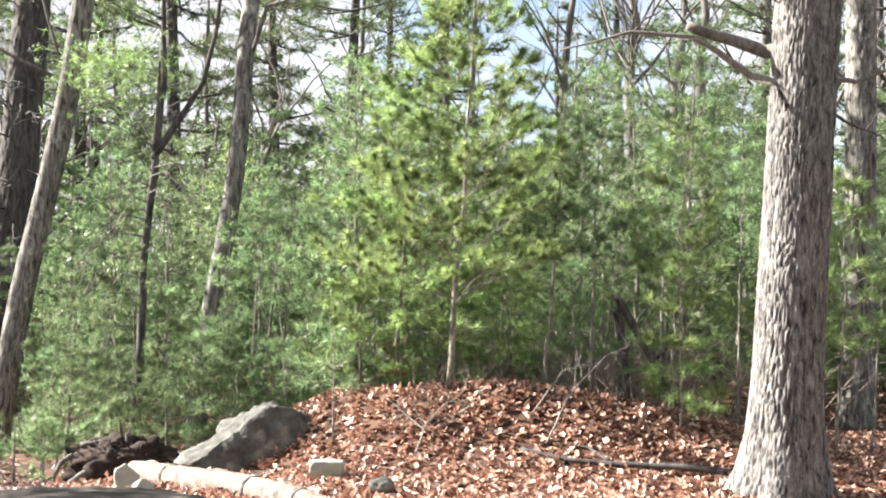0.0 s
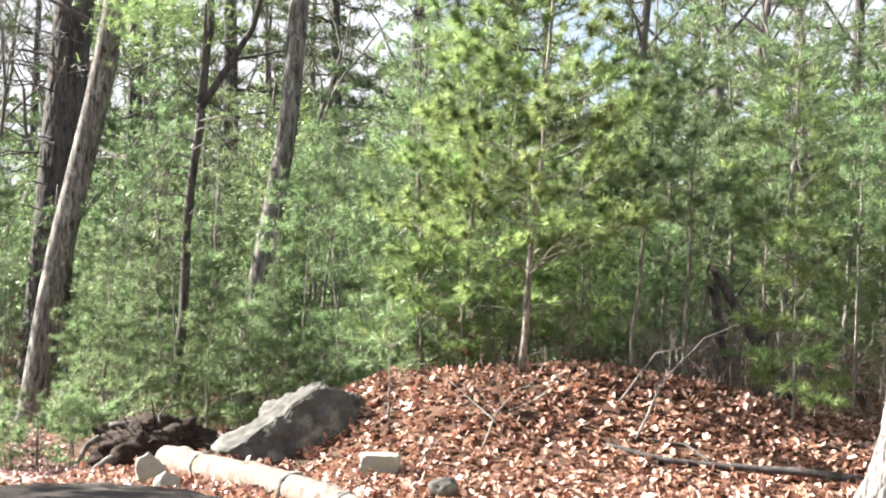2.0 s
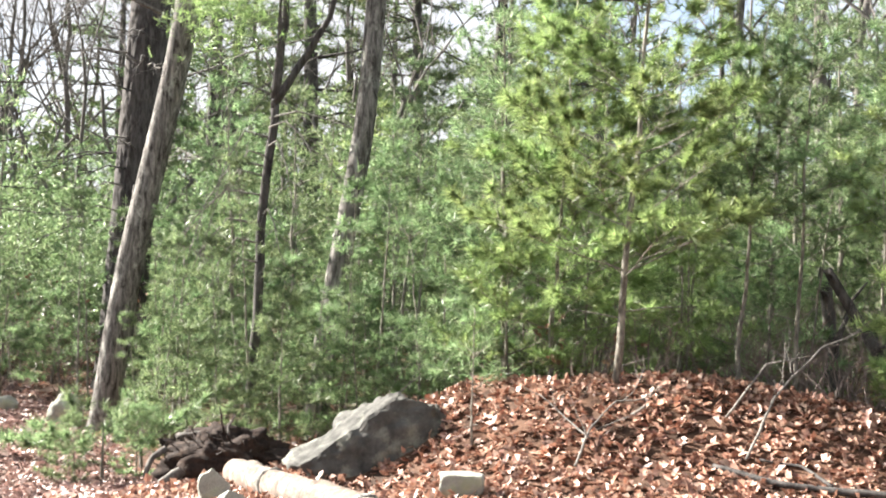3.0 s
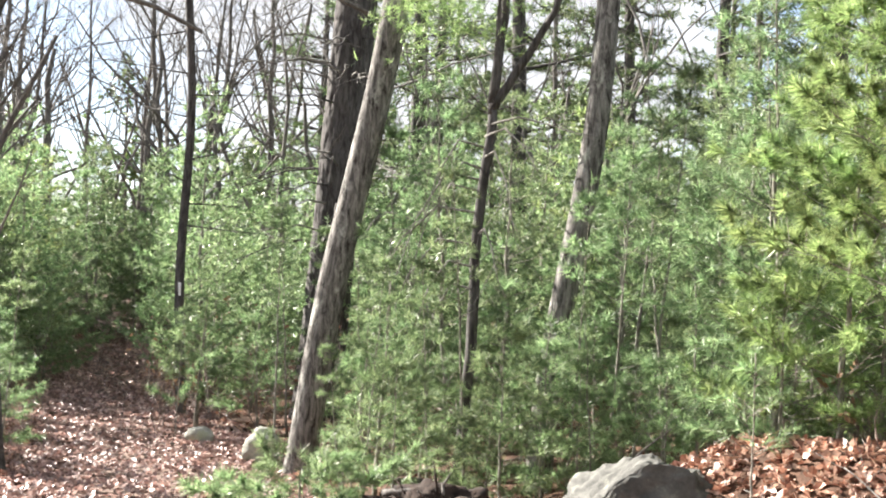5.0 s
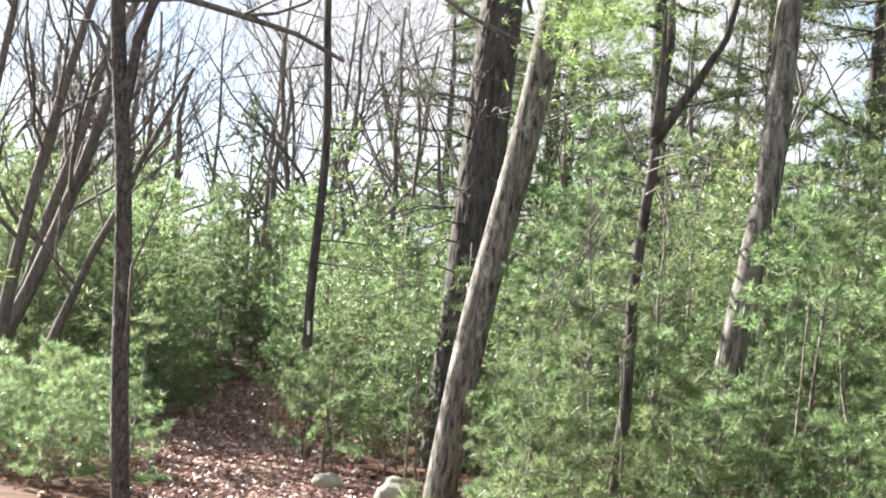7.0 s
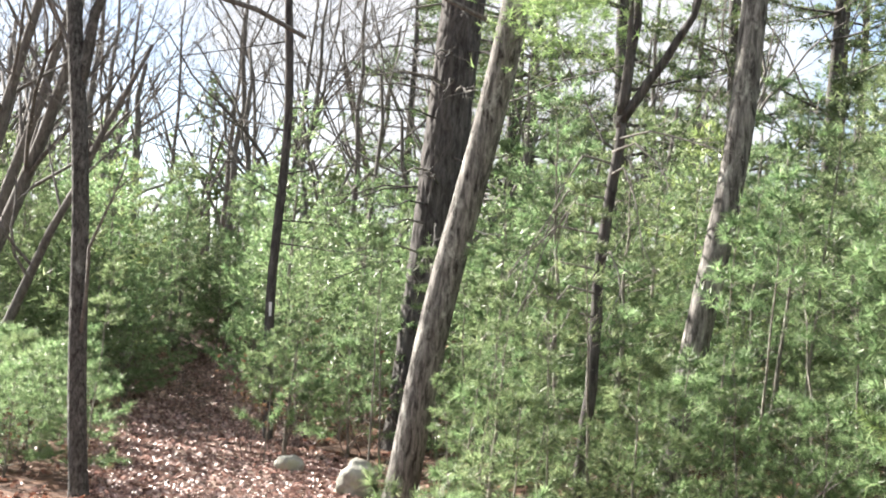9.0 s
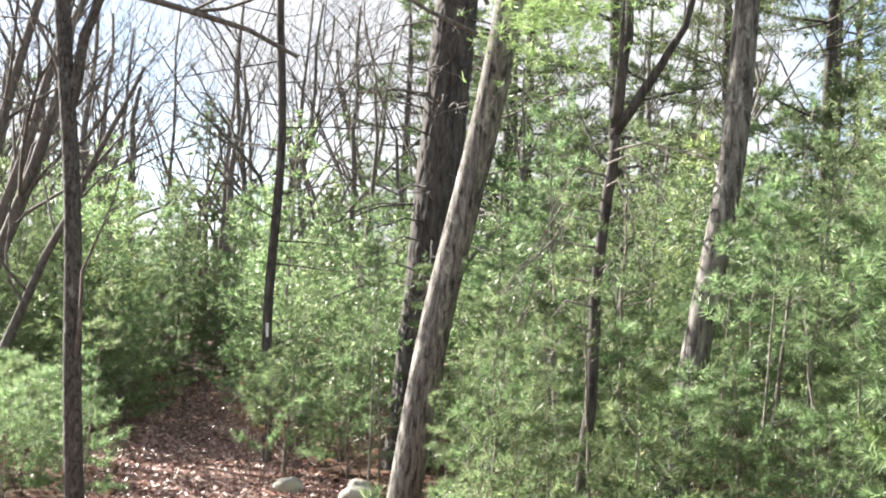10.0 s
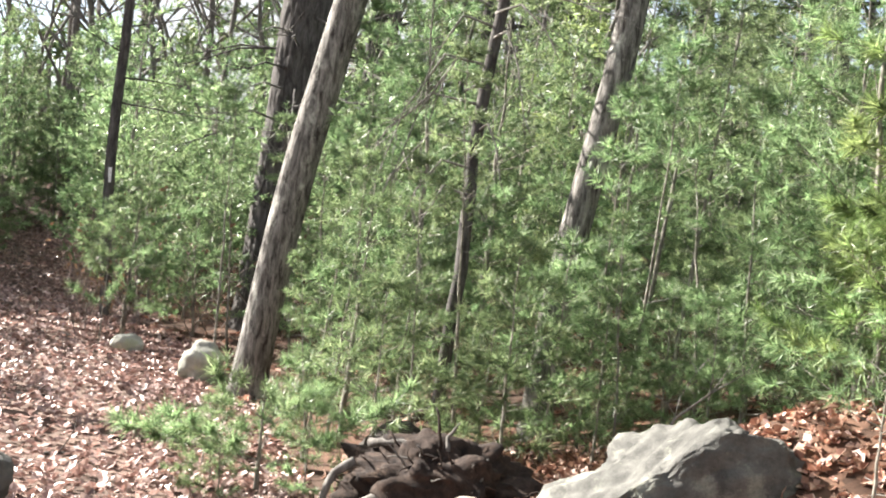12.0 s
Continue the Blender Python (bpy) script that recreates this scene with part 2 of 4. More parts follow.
def ground(x, y):
    """Height of the land: a leafy mound ahead, and lower land along the path to the left."""
    s, q = -0.48 * (x + 1) + 0.88 * (y - 6.8), 0.88 * (x + 1) + 0.48 * (y - 6.8)
    z = -0.6 * sstep(s, 2.5, 9.5) * (1 - sstep(q, 0.5, 4.5)) + 0.9 * sstep(s, 19, 32)
    z += 0.58 * math.exp(-((x + 0.1) / 1.9) ** 2 - ((y - 13.4) / 1.0) ** 2)
    z += 0.25 * math.exp(-((x + 1.5) / 0.7) ** 2 - ((y - 14.0) / 0.7) ** 2)
    z -= 0.2 * math.exp(-((x + 1.8) / 0.6) ** 2 - ((y - 12.6) / 0.6) ** 2)
    z += 0.12 * math.exp(-((x - 1.8) / 1.2) ** 2 - ((y - 13.6) / 1.0) ** 2)
    return z


def on_ground(x, y, lift=0.0):
    return Vector((x, y, ground(x, y) + lift))


PATH_LINE = [(0.6, -4.0), (-1.2, 4.0), (-2.6, 8.2), (-4.9, 12.0), (-7.0, 15.3), (-9.1, 17.9), (-11.2, 20.0), (-14.0, 23.4), (-16.0, 26.3), (-17.3, 28.1), (-20.5, 31.0)]
PATH_HALF = [1.2, 1.2, 1.15, 1.1, 1.0, 0.95, 0.88, 0.8, 0.65, 0.55, 0.5]


def off_path(x, y):
    """Distance from the path's middle over its half width (under 1: on the path)."""
    best = 99.0
    for (ax, ay), (bx, by), h, h2 in zip(PATH_LINE, PATH_LINE[1:], PATH_HALF, PATH_HALF[1:]):
        dx, dy = bx - ax, by - ay
        k = min(1.0, max(0.0, ((x - ax) * dx + (y - ay) * dy) / (dx * dx + dy * dy)))
        best = min(best, math.hypot(x - ax - k * dx, y - ay - k * dy) / (h + (h2 - h) * k))
    return best


# ---- ground ----
def build_ground():
    def axis(lo, hi, fine_lo, fine_hi, step):
        out = list(np.arange(fine_lo, fine_hi, step))
        d, p = step, fine_hi
        while p < hi:
            out.append(p)
            d *= 1.25
            p += d
        out.append(hi)
        d, p = step * 1.25, fine_lo - step
        while p > lo:
            out.insert(0, p)
            d *= 1.25
            p -= d
        out.insert(0, lo)
        return out
    xs, ys = axis(-900, 900, -18, 8, 0.16), axis(-900, 900, 2, 30, 0.16)
    verts = []
    for y in ys:
        for x in xs:
            z = ground(x, y)
            if -19 < x < 9 and 2 < y < 31:
                z += 0.035 * noise.noise((x * 1.1, y * 1.1, 0)) + 0.014 * noise.noise((x * 5, y * 5, 3)) - 0.05 * (1 - sstep(off_path(x, y), 0.5, 1.3))
            verts.append((x, y, z))
    n = len(xs)
    faces = [(j * n + i, j * n + i + 1, (j + 1) * n + i + 1, (j + 1) * n + i) for j in range(len(ys) - 1) for i in range(n - 1)]
    ob = link_mesh("ground", verts, faces, SOILM)
    worn = ob.data.attributes.new("worn", "FLOAT", "POINT")
    worn.data.foreach_set("value", [1 - sstep(off_path(x, y), 0.35, 1.15) if -22 < x < 3 and -6 < y < 32 else 0.0 for x, y, z in verts])
    tagged(ob, "leaf-strewn brown forest floor rising to a low mound", "ground", kind="structure")


build_ground()


# ---- fallen leaves ----
LEAF_OUT = np.array([(0, -0.5), (0.26, -0.16), (0.16, 0.04), (0.27, 0.2), (0.0, 0.5), (-0.26, 0.16), (-0.16, -0.02), (-0.27, -0.2)])


def leaf_tris(places, rng, lo, hi, standing=0.5):
    """Curled, lobed leaves as fans of triangles about the midrib."""
    out = []
    for x, y, z in places:
        size = rng.uniform(lo, hi)
        curl, fold = rng.uniform(-0.5, 0.9), rng.uniform(0.0, 0.6)
        turn = Euler((rng.gauss(0, standing), rng.gauss(0, standing), rng.uniform(0, 6.283))).to_matrix()
        pts = [turn @ Vector((u * size, w * size, size * (fold * abs(u) * 1.4 + curl * w * w))) for u, w in LEAF_OUT]
        low = min(p.z for p in pts)
        mid = turn @ Vector((0, 0, 0))
        off = Vector((x, y, z - low * rng.uniform(0.5, 1.0) + 0.004))
        pts = [p + off for p in pts]
        mid = mid + off
        out.extend((mid, pts[i], pts[(i + 1) % len(pts)]) for i in range(len(pts)))
    return np.array([[tuple(p) for p in t] for t in out], dtype=np.float32)


def scatter(n, x0, x1, y0, y1, keep, rng):
    out = []
    while len(out) < n:
        x, y = rng.uniform(x0, x1), rng.uniform(y0, y1)
        if rng.random() < keep(x, y):
            out.append((x, y, ground(x, y) + 0.03 * noise.noise((x * 1.1, y * 1.1, 0))))
    return out


def build_litter():
    rng = random.Random(3)
    mound = scatter(26000, -3.6, 5.2, 7.6, 15.2, lambda x, y: (1.0 if y > 10.4 else 0.3 + 0.5 * sstep(y, 7.4, 10.4)) * (1 - 0.8 * sstep(x, 3.6, 5.2)), rng)
    ob = tri_mesh("fallen_leaves", leaf_tris(mound, rng, 0.05, 0.115), LEAF)
    tagged(ob, "deep drift of curled orange-brown oak leaves on the mound", "leaf litter", kind="stuff")
    way = scatter(22000, -17, -2, 8.5, 28, lambda x, y: (lambda o: 0.0 if o > 1.5 else 0.5 + 0.5 * sstep(o, 0.3, 0.9))(off_path(x, y)), rng)
    ob = tri_mesh("fallen_leaves", leaf_tris(way, rng, 0.055, 0.12, 0.35), LEAF_PALE)
    tagged(ob, "trampled brown leaves lying along the path", "leaf litter", kind="stuff")
    near = scatter(3500, -9, 7, -3, 9.5, lambda x, y: 0.25 if off_path(x, y) < 0.8 else 1.0, rng)
    ob = tri_mesh("fallen_leaves", leaf_tris(near, rng, 0.06, 0.12, 0.35), LEAF)
    tagged(ob, "thin scatter of brown leaves on the open ground", "leaf litter", kind="stuff")
    wood = scatter(7000, -20, 8, 12, 30, lambda x, y: 0.0 if off_path(x, y) < 1.2 else 1.0, rng)
    ob = tri_mesh("fallen_leaves", leaf_tris(wood, rng, 0.08, 0.15), LEAF)
    tagged(ob, "brown leaves scattered under the young pines", "leaf litter", kind="stuff")


build_litter()


# ---- large trunks ----
def furrowed_trunk(name, base, lean, height, r0, r1, material, parent, flare=0.35, deep=0.022, cells=9.0, stretch=0.22, sides=72, rings=170, visible=5.5, bend=None, seed=0.0):
    """A trunk with real bark ridges; rings are close together below 'visible' metres."""
    zs = [visible * i / rings for i in range(rings + 1)] + [visible + (height - visible) * k / 6 for k in range(1, 7)]
    verts = []
    for z in zs:
        k = z / height
        r = r0 + (r1 - r0) * k ** 0.9
        cx, cy = lean[0] * z, lean[1] * z
        if bend:
            cx += bend[0] * math.sin(z * bend[2] + seed)
            cy += bend[1] * math.sin(z * bend[2] * 0.8 + seed * 2)
        for s in range(sides):
            a = 2 * math.pi * s / sides
            ca, sa = math.cos(a), math.sin(a)
            rr = r
            if flare:
                buttress = 0.55 + 0.45 * math.sin(a * 5 + seed) * math.sin(a * 2 + 1.3 + seed)
                rr += r0 * flare * math.exp(-max(z, 0) / (1.1 * r0 + 0.05)) * (0.5 + buttress)
            if z <= visible + 0.01:
                q = Vector((ca * r * cells, sa * r * cells, z * cells * stretch + seed * 7))
                q += 0.6 * Vector((noise.noise(q * 0.8), noise.noise(q * 0.8 + Vector((9, 0, 0))), 1.2 * noise.noise(q * 0.6 + Vector((0, 9, 0)))))
                d = noise.voronoi(q)[0]
                ridge = min(1.0, (d[1] - d[0]) * 4.2) ** 0.7
                rr += deep * (ridge - 0.7) + deep * 0.45 * noise.noise(q * 3.1) + 0.03 * r * noise.noise((ca * 1.2, sa * 1.2, z * 0.9 + seed))
            verts.append((base[0] + cx + rr * ca, base[1] + cy + rr * sa, base[2] - 0.12 + z))
    faces = []
    for i in range(len(zs) - 1):
        for s in range(sides):
            a0, a1 = i * sides + s, i * sides + (s + 1) % sides
            faces.append((a0, a1, a1 + sides, a0 + sides))
    faces.append(tuple((len(zs) - 1) * sides + s for s in range(sides)))
    p = Vector(parent.location)
    return link_mesh(name, [(v[0] - p.x, v[1] - p.y, v[2] - p.z) for v in verts], faces, material, parent)


def limb(name, pts, r0, r1, material, parent, label="", sides=8, twigs=0, seed=0, rough=0.08):
    rng = random.Random(seed)
    p0 = Vector(parent.location)
    pts = [Vector(p) - p0 for p in pts]
    fine = []
    for a, b in zip(pts, pts[1:]):
        fine += crooked(a, b, 4, 0.03, rng)[:-1]
    fine.append(pts[-1])
    t = Tubes()
    n = len(fine) - 1
    t.add(fine, [r0 + (r1 - r0) * i / n for i in range(n + 1)], sides, rough)
    ob = t.mesh(name, material, parent, label)
    for _ in range(twigs):
        i = rng.randint(n // 2, n - 1)
        d = (fine[i + 1] - fine[i]).normalized()
        e = fine[i] + (d + Vector((rng.uniform(-1, 1), rng.uniform(-1, 1), rng.uniform(-0.6, 0.9)))) * rng.uniform(0.12, 0.4)
        w = Tubes()
        w.add(crooked(fine[i], e, 4, 0.1, rng), [r1 * 0.8 * (1 - 0.8 * k / 4) + 0.001 for k in range(5)], 5)
        w.mesh("twig", material, ob)
    return ob


def fan_branches(t, start, way, length, radius, depth, rng, spread=0.6, up=0.15, sides=4, tips=None):
    """Recursive bare branching into tube set t."""
    n = 4 if depth else 3
    pts, d = [Vector(start)], Vector(way).normalized()
    for _ in range(n):
        d = (d + Vector((rng.gauss(0, 0.16), rng.gauss(0, 0.16), rng.gauss(up * 0.4, 0.14)))).normalized()
        pts.append(pts[-1] + d * length / n)
    end = radius * (0.55 if depth else 0.3)
    t.add(pts, [radius + (end - radius) * i / n for i in range(n + 1)], max(3, sides), cap=False)
    if tips is not None and depth <= 1:
        tips += [(p, d) for p in pts[1:]]
    if depth:
        for _ in range(rng.randint(2, 3)):
            i = rng.randint(max(1, n // 2), n)
            w = (d + Vector((rng.gauss(0, spread), rng.gauss(0, spread), rng.gauss(up, spread * 0.6)))).normalized()
            fan_branches(t, pts[i], w, length * rng.uniform(0.55, 0.8), end * rng.uniform(0.6, 0.95), depth - 1, rng, spread, up, sides - 1, tips)


def tufts(origins, ways, rng, needles=14, length=0.085, width=0.0045, open_=0.9):
    """Bundles of needles fanned about each way: loose triangles."""
    o, w = np.asarray(origins, dtype=np.float64), np.asarray(ways, dtype=np.float64)
    n = len(o)
    w /= np.linalg.norm(w, axis=1, keepdims=True) + 1e-9
    o, w = np.repeat(o, needles, 0), np.repeat(w, needles, 0)
    m = n * needles
    r = rng.normal(size=(m, 3))
    r -= (r * w).sum(1, keepdims=True) * w
    r /= np.linalg.norm(r, axis=1, keepdims=True) + 1e-9
    a = rng.uniform(0.1, open_, (m, 1)) * 1.6
    d = w * np.cos(a) + r * np.sin(a)
    d[:, 2] -= 0.08
    ln = length * rng.uniform(0.7, 1.25, (m, 1))
    side = np.cross(d, rng.normal(size=(m, 3)))
    side /= np.linalg.norm(side, axis=1, keepdims=True) + 1e-9
    back = rng.uniform(-0.03, 0.03, (m, 1)) * (length / 0.085)
    b = o + w * back
    tip = b + d * ln
    return np.stack([b + side * width * 0.5, b - side * width * 0.5, tip], axis=1)


# ---- young white pines ----
def pine_parts(seed, height, spread, bare=0.15, dense=1.0, needles=13, length=0.085, width=0.0046, radius=0.028, lean=(0.0, 0.0), fine=True, fan=1.0):
    """A young pine in its own space: trunk tubes, branch tubes, dead branch tubes, needle triangles."""
    rng, nr = random.Random(seed), np.random.default_rng(seed)
    trunk, green, dead = Tubes(), [], []
    n = 14
    wob = [(rng.gauss(0, 0.012), rng.gauss(0, 0.012)) for _ in range(n + 1)]
    line = [Vector((lean[0] * height * k / n + wob[k][0] * height / 4, lean[1] * height * k / n + wob[k][1] * height / 4, height * k / n - (0.06 if k == 0 else 0))) for k in range(n + 1)]
    trunk.add(line, [max(0.004, radius * (1 - 0.93 * k / n)) for k in range(n + 1)], 7, 0.05)

    def spine(z):
        k = min(n - 1e-6, max(0, z / height * n))
        i = int(k)
        return line[i].lerp(line[i + 1], k - i)

    origins, ways, owner = [], [], []
    z = 0.14 + rng.uniform(0, 0.15)
    while z < height * 0.97:
        up = z / height
        count = rng.randint(4, 6) if up > bare else rng.randint(1, 3)
        first = rng.uniform(0, 6.28)
        for i in range(count):
            a = first + 6.283 * i / count + rng.gauss(0, 0.25)
            reach = spread * (1.05 - up) ** 0.75 * rng.uniform(0.65, 1.15)
            if up < 0.3:
                reach *= 0.75 + 0.8 * up
            rise = 0.12 + 0.5 * up + rng.gauss(0, 0.1)
            way = Vector((math.cos(a), math.sin(a), rise)).normalized()
            p0 = spine(z + rng.uniform(-0.04, 0.04))
            k = 5
            pts = [p0]
            d = way.copy()
            for j in range(k):
                d = (d + Vector((rng.gauss(0, 0.08), rng.gauss(0, 0.08), rng.gauss(0.05, 0.06)))).normalized()
                pts.append(pts[-1] + d * reach / k)
            br = max(0.0035, radius * 0.22 * (1 - 0.5 * up))
            if up < bare or rng.random() < 0.05:
                short = pts[:rng.randint(2, 4)]
                dead.append(Tubes())
                dead[-1].add(short, [br * (1 - 0.7 * j / len(short)) for j in range(len(short))], 4, cap=False)
                if rng.random() < 0.6:
                    q = short[-2]
                    dead[-1].add([q, q + Vector((rng.uniform(-0.2, 0.2), rng.uniform(-0.2, 0.2), rng.uniform(-0.05, 0.15)))], [br * 0.5, br * 0.2], 3, cap=False)
                continue
            green.append(Tubes())
            if fine:
                green[-1].add(pts, [br * (1 - 0.75 * j / k) for j in range(k + 1)], 4, cap=False)
            else:
                green[-1].add([pts[0], pts[2], pts[5]], [br, br * 0.7, br * 0.3], 3, cap=False)
            start = 0.28 if up < 0.75 else 0.1
            steps = max(3, int(reach / 0.085 * dense))
            for j in range(steps):
                f = start + (1 - start) * (j + rng.random()) / steps
                u = f * k
                m = min(k - 1, int(u))
                p = pts[m].lerp(pts[m + 1], u - m)
                dd = (pts[m + 1] - pts[m]).normalized()
                side = dd.cross(Vector((0, 0, 1))).normalized() * (1 if j % 2 else -1)
                tw = (dd * rng.uniform(0.5, 0.9) + side * rng.uniform(0.4, 0.9) + Vector((0, 0, rng.uniform(-0.05, 0.35)))).normalized()
                tl = fan * rng.uniform(0.08, 0.26) * (1.15 - 0.6 * f) * (reach / 0.7) ** 0.5
                q = p + tw * tl
                if fine:
                    green[-1].add([p, q], [0.0026, 0.0014], 3, cap=False)
                for g in range(max(1, int(tl / 0.06 * dense))):
                    e = p.lerp(q, 1 - (g % 3) * 0.022 / max(tl, 0.06))
                    origins.append(tuple(e))
                    ways.append(tuple(tw + Vector((0, 0, 0.15))))
                    owner.append(len(green) - 1)
            origins.append(tuple(pts[-1]))
            ways.append(tuple(d))
            owner.append(len(green) - 1)
        z += rng.uniform(0.17, 0.30) * (0.8 + 0.1 * height)
    origins.append(tuple(line[-1]))
    ways.append((0, 0, 1))
    owner.append(len(green) - 1)
    return trunk, green, dead, tufts(origins, ways, nr, needles, length, width), np.repeat(np.array(owner), needles)


def joined(many):
    out = Tubes()
    for t in many:
        n = len(out.v)
        out.v += t.v
        out.f += [tuple(k + n for k in f) for f in t.f]
    return out


def young_pine(label, place, seed, needle_material=None, group="", **shape):
    """Near pines have each branch as a part; those of the stand keep theirs joined."""
    ob = empty("young_pine", label, "pine tree", place, group)
    trunk, green, dead, tris, owner = pine_parts(seed, **shape)
    trunk.mesh("trunk", BARK_YOUNG, ob)
    if group:
        tagged(joined(green).mesh("branchwork", BARK_YOUNG, ob), kind="stuff")
        if dead:
            tagged(joined(dead).mesh("dead_branchwork", TWIG, ob, "bleached dead lower branches"), kind="stuff")
    else:
        for i, t in enumerate(green):
            br = t.mesh("branch", BARK_YOUNG, ob)
            own = tris[owner == i]
            if len(own):
                tagged(tri_mesh("foliage", own, needle_material or NEEDLE, br), kind="stuff")
        for t in dead:
            t.mesh("dead_branch", TWIG, ob, "bleached dead branch")
    if group:
        tagged(tri_mesh("foliage", tris, needle_material or NEEDLE, ob), kind="stuff")
    return ob


# ---- the clearing: boulder, rocks, log ----
def rock(name, label, place, size, turn, material, seed, detail=4, rough=0.22, cuts=(), kind_name="rock", sink=0.2):
    """A weathered stone: a ball of facets pushed about and cut by planes; its foot is sunk in the ground."""
    bm = bmesh.new()
    bmesh.ops.create_icosphere(bm, subdivisions=detail, radius=1.0)
    for v in bm.verts:
        p = v.co.copy()
        for nx, ny, nz, d in cuts:
            m = Vector((nx, ny, nz)).normalized()
            over = p.dot(m) - d
            if over > 0:
                p -= m * over * 0.93
        q = p * 1.3 + Vector((seed * 3.1, seed, 0))
        p *= 1 + rough * noise.noise(q) + rough * 0.4 * noise.noise(q * 2.7) + rough * 0.22 * noise.noise(q * 6) + rough * 0.12 * noise.noise(q * 15) + rough * 0.06 * noise.noise(q * 34)
        v.co = Vector((p.x * size[0], p.y * size[1], p.z * size[2]))
    me = bpy.data.meshes.new(name)
    bm.to_mesh(me)
    bm.free()
    me.materials.append(material)
    me.shade_smooth()
    ob = new(name, me)
    low = min(v.co.z for v in me.vertices)
    ob.matrix_world = pose(place[0], place[1], ground(*place[:2]) - low * (1 - sink) + (place[2] if len(place) > 2 else 0), 0, 0, turn)
    return tagged(ob, label, kind_name)


rock("boulder", "grey granite boulder with lichen, a sloped back and dark cracks", (-2.0, 13.2, -0.41), (0.66, 0.52, 0.56), 12, GRANITE, 2.0, 6, 0.26,
     [(-0.62, -0.1, 0.78, 0.56), (0.1, -1, 0.2, 0.55), (0.95, -0.1, 0.3, 0.82), (0.12, 0.1, 1, 0.8)], "boulder", 0.46)
rock("flat_rock", "low broad rock coloured dark as in shade, with a smooth weathered top", (-2.15, 9.85, -0.06), (0.9, 0.5, 0.26), 5, GRANITE_DARK, 5.0, 5, 0.18, [(0, 0, 1, 0.55)], "rock", 0.78)
rock("block_stone", "pale square-edged stone block lying among leaves", (-1.05, 11.75), (0.17, 0.12, 0.1), 8, GRANITE_PALE, 7.0, 4, 0.1,
     [(0, 0, 1, 0.6), (0, -1, 0, 0.65), (1, 0, 0, 0.75), (-1, 0, 0, 0.75)], "stone", 0.15)
rock("small_stone", "small grey stone among the leaves", (-0.52, 11.1), (0.09, 0.07, 0.06), 30, GRANITE, 8.0, 3, 0.25, (), "stone")
rock("slab_stone", "white broken slab leaning by the roots", (-2.52, 11.45), (0.1, 0.05, 0.13), 35, GRANITE_PALE, 9.0, 4, 0.22, [(0, -1, 0.3, 0.4), (0.7, 0, 1, 0.7)], "stone")
rock("slab_stone", "pale grey broken slab beside the log", (-2.28, 11.15), (0.1, 0.07, 0.07), 70, GRANITE_PALE, 11.0, 4, 0.25, [(0, -1, 0.5, 0.4)], "stone")
rock("path_stone", "rounded grey stone at the path's edge", (-8.1, 17.75), (0.17, 0.12, 0.1), 20, GRANITE_PALE, 12.0, 4, 0.2, (), "stone")
rock("path_stone", "pale lichen-covered rock half hidden by pines", (-6.75, 16.9), (0.2, 0.17, 0.2), 50, GRANITE_PALE, 13.0, 4, 0.25, (), "rock")
rock("edge_rock", "bluish grey rock beside the path", (-5.35, 12.3), (0.2, 0.18, 0.15), 0, GRANITE, 14.0, 4, 0.22, (), "rock")
rock("hidden_rock", "dark grey rock under the pines", (-3.9, 14.4), (0.24, 0.2, 0.2), 40, GRANITE_DARK, 15.0, 4, 0.22, (), "rock")


def build_log():
    ob = empty("fallen_log", "bleached barkless log with knots and dark rings", "log", (-1.7, 11.1, 0))
    line = [(-3.0, 12.95, -0.22), (-2.4, 12.1, -0.11), (-1.5, 11.0, 0.02), (-1.0, 10.37, 0.06), (-0.65, 9.95, 0.06), (-0.31, 9.58, 0.04)]
    rng = random.Random(4)
    p0 = Vector(ob.location)
    pts = []
    for a, b in zip(line, line[1:]):
        pts += [Vector(a).lerp(Vector(b), k / 9) for k in range(9)]
    pts.append(Vector(line[-1]))
    t = Tubes()
    n = len(pts)
    radii = []
    for i in range(n):
        r = 0.105 - 0.03 * i / n
        r *= 1 + 0.05 * noise.noise((i * 0.5, 0, 0))
        if i % 11 in (4,):
            r *= 1.16
        radii.append(r)
    t.add([p - p0 for p in pts], radii, 20, 0.035)
    t.mesh("log", LOGWOOD, ob)
    for i in (9, 20, 29):
        c, d = pts[i] - p0, (pts[i + 1] - pts[i]).normalized()
        s = Tubes()
        s.add([c - d * 0.035, c - d * 0.02, c + d * 0.02, c + d * 0.04], [radii[i] * 0.98, radii[i] * 1.1, radii[i] * 1.12, radii[i] * 0.98], 18, 0.07)
        s.mesh("bark_ring", BARK_OAK, ob, "dark ring of clinging bark")
    for i in (8, 24, 33):
        s = Tubes()
        q = pts[i] - p0
        d = Vector((rng.uniform(-0.4, 0.4), -0.6, rng.uniform(0.3, 0.9))).normalized()
        s.add([q + d * 0.03, q + d * 0.085, q + d * 0.1], [0.03, 0.024, 0.014], 8, 0.1)
        s.mesh("branch_stub", LOGWOOD, ob)


build_log()


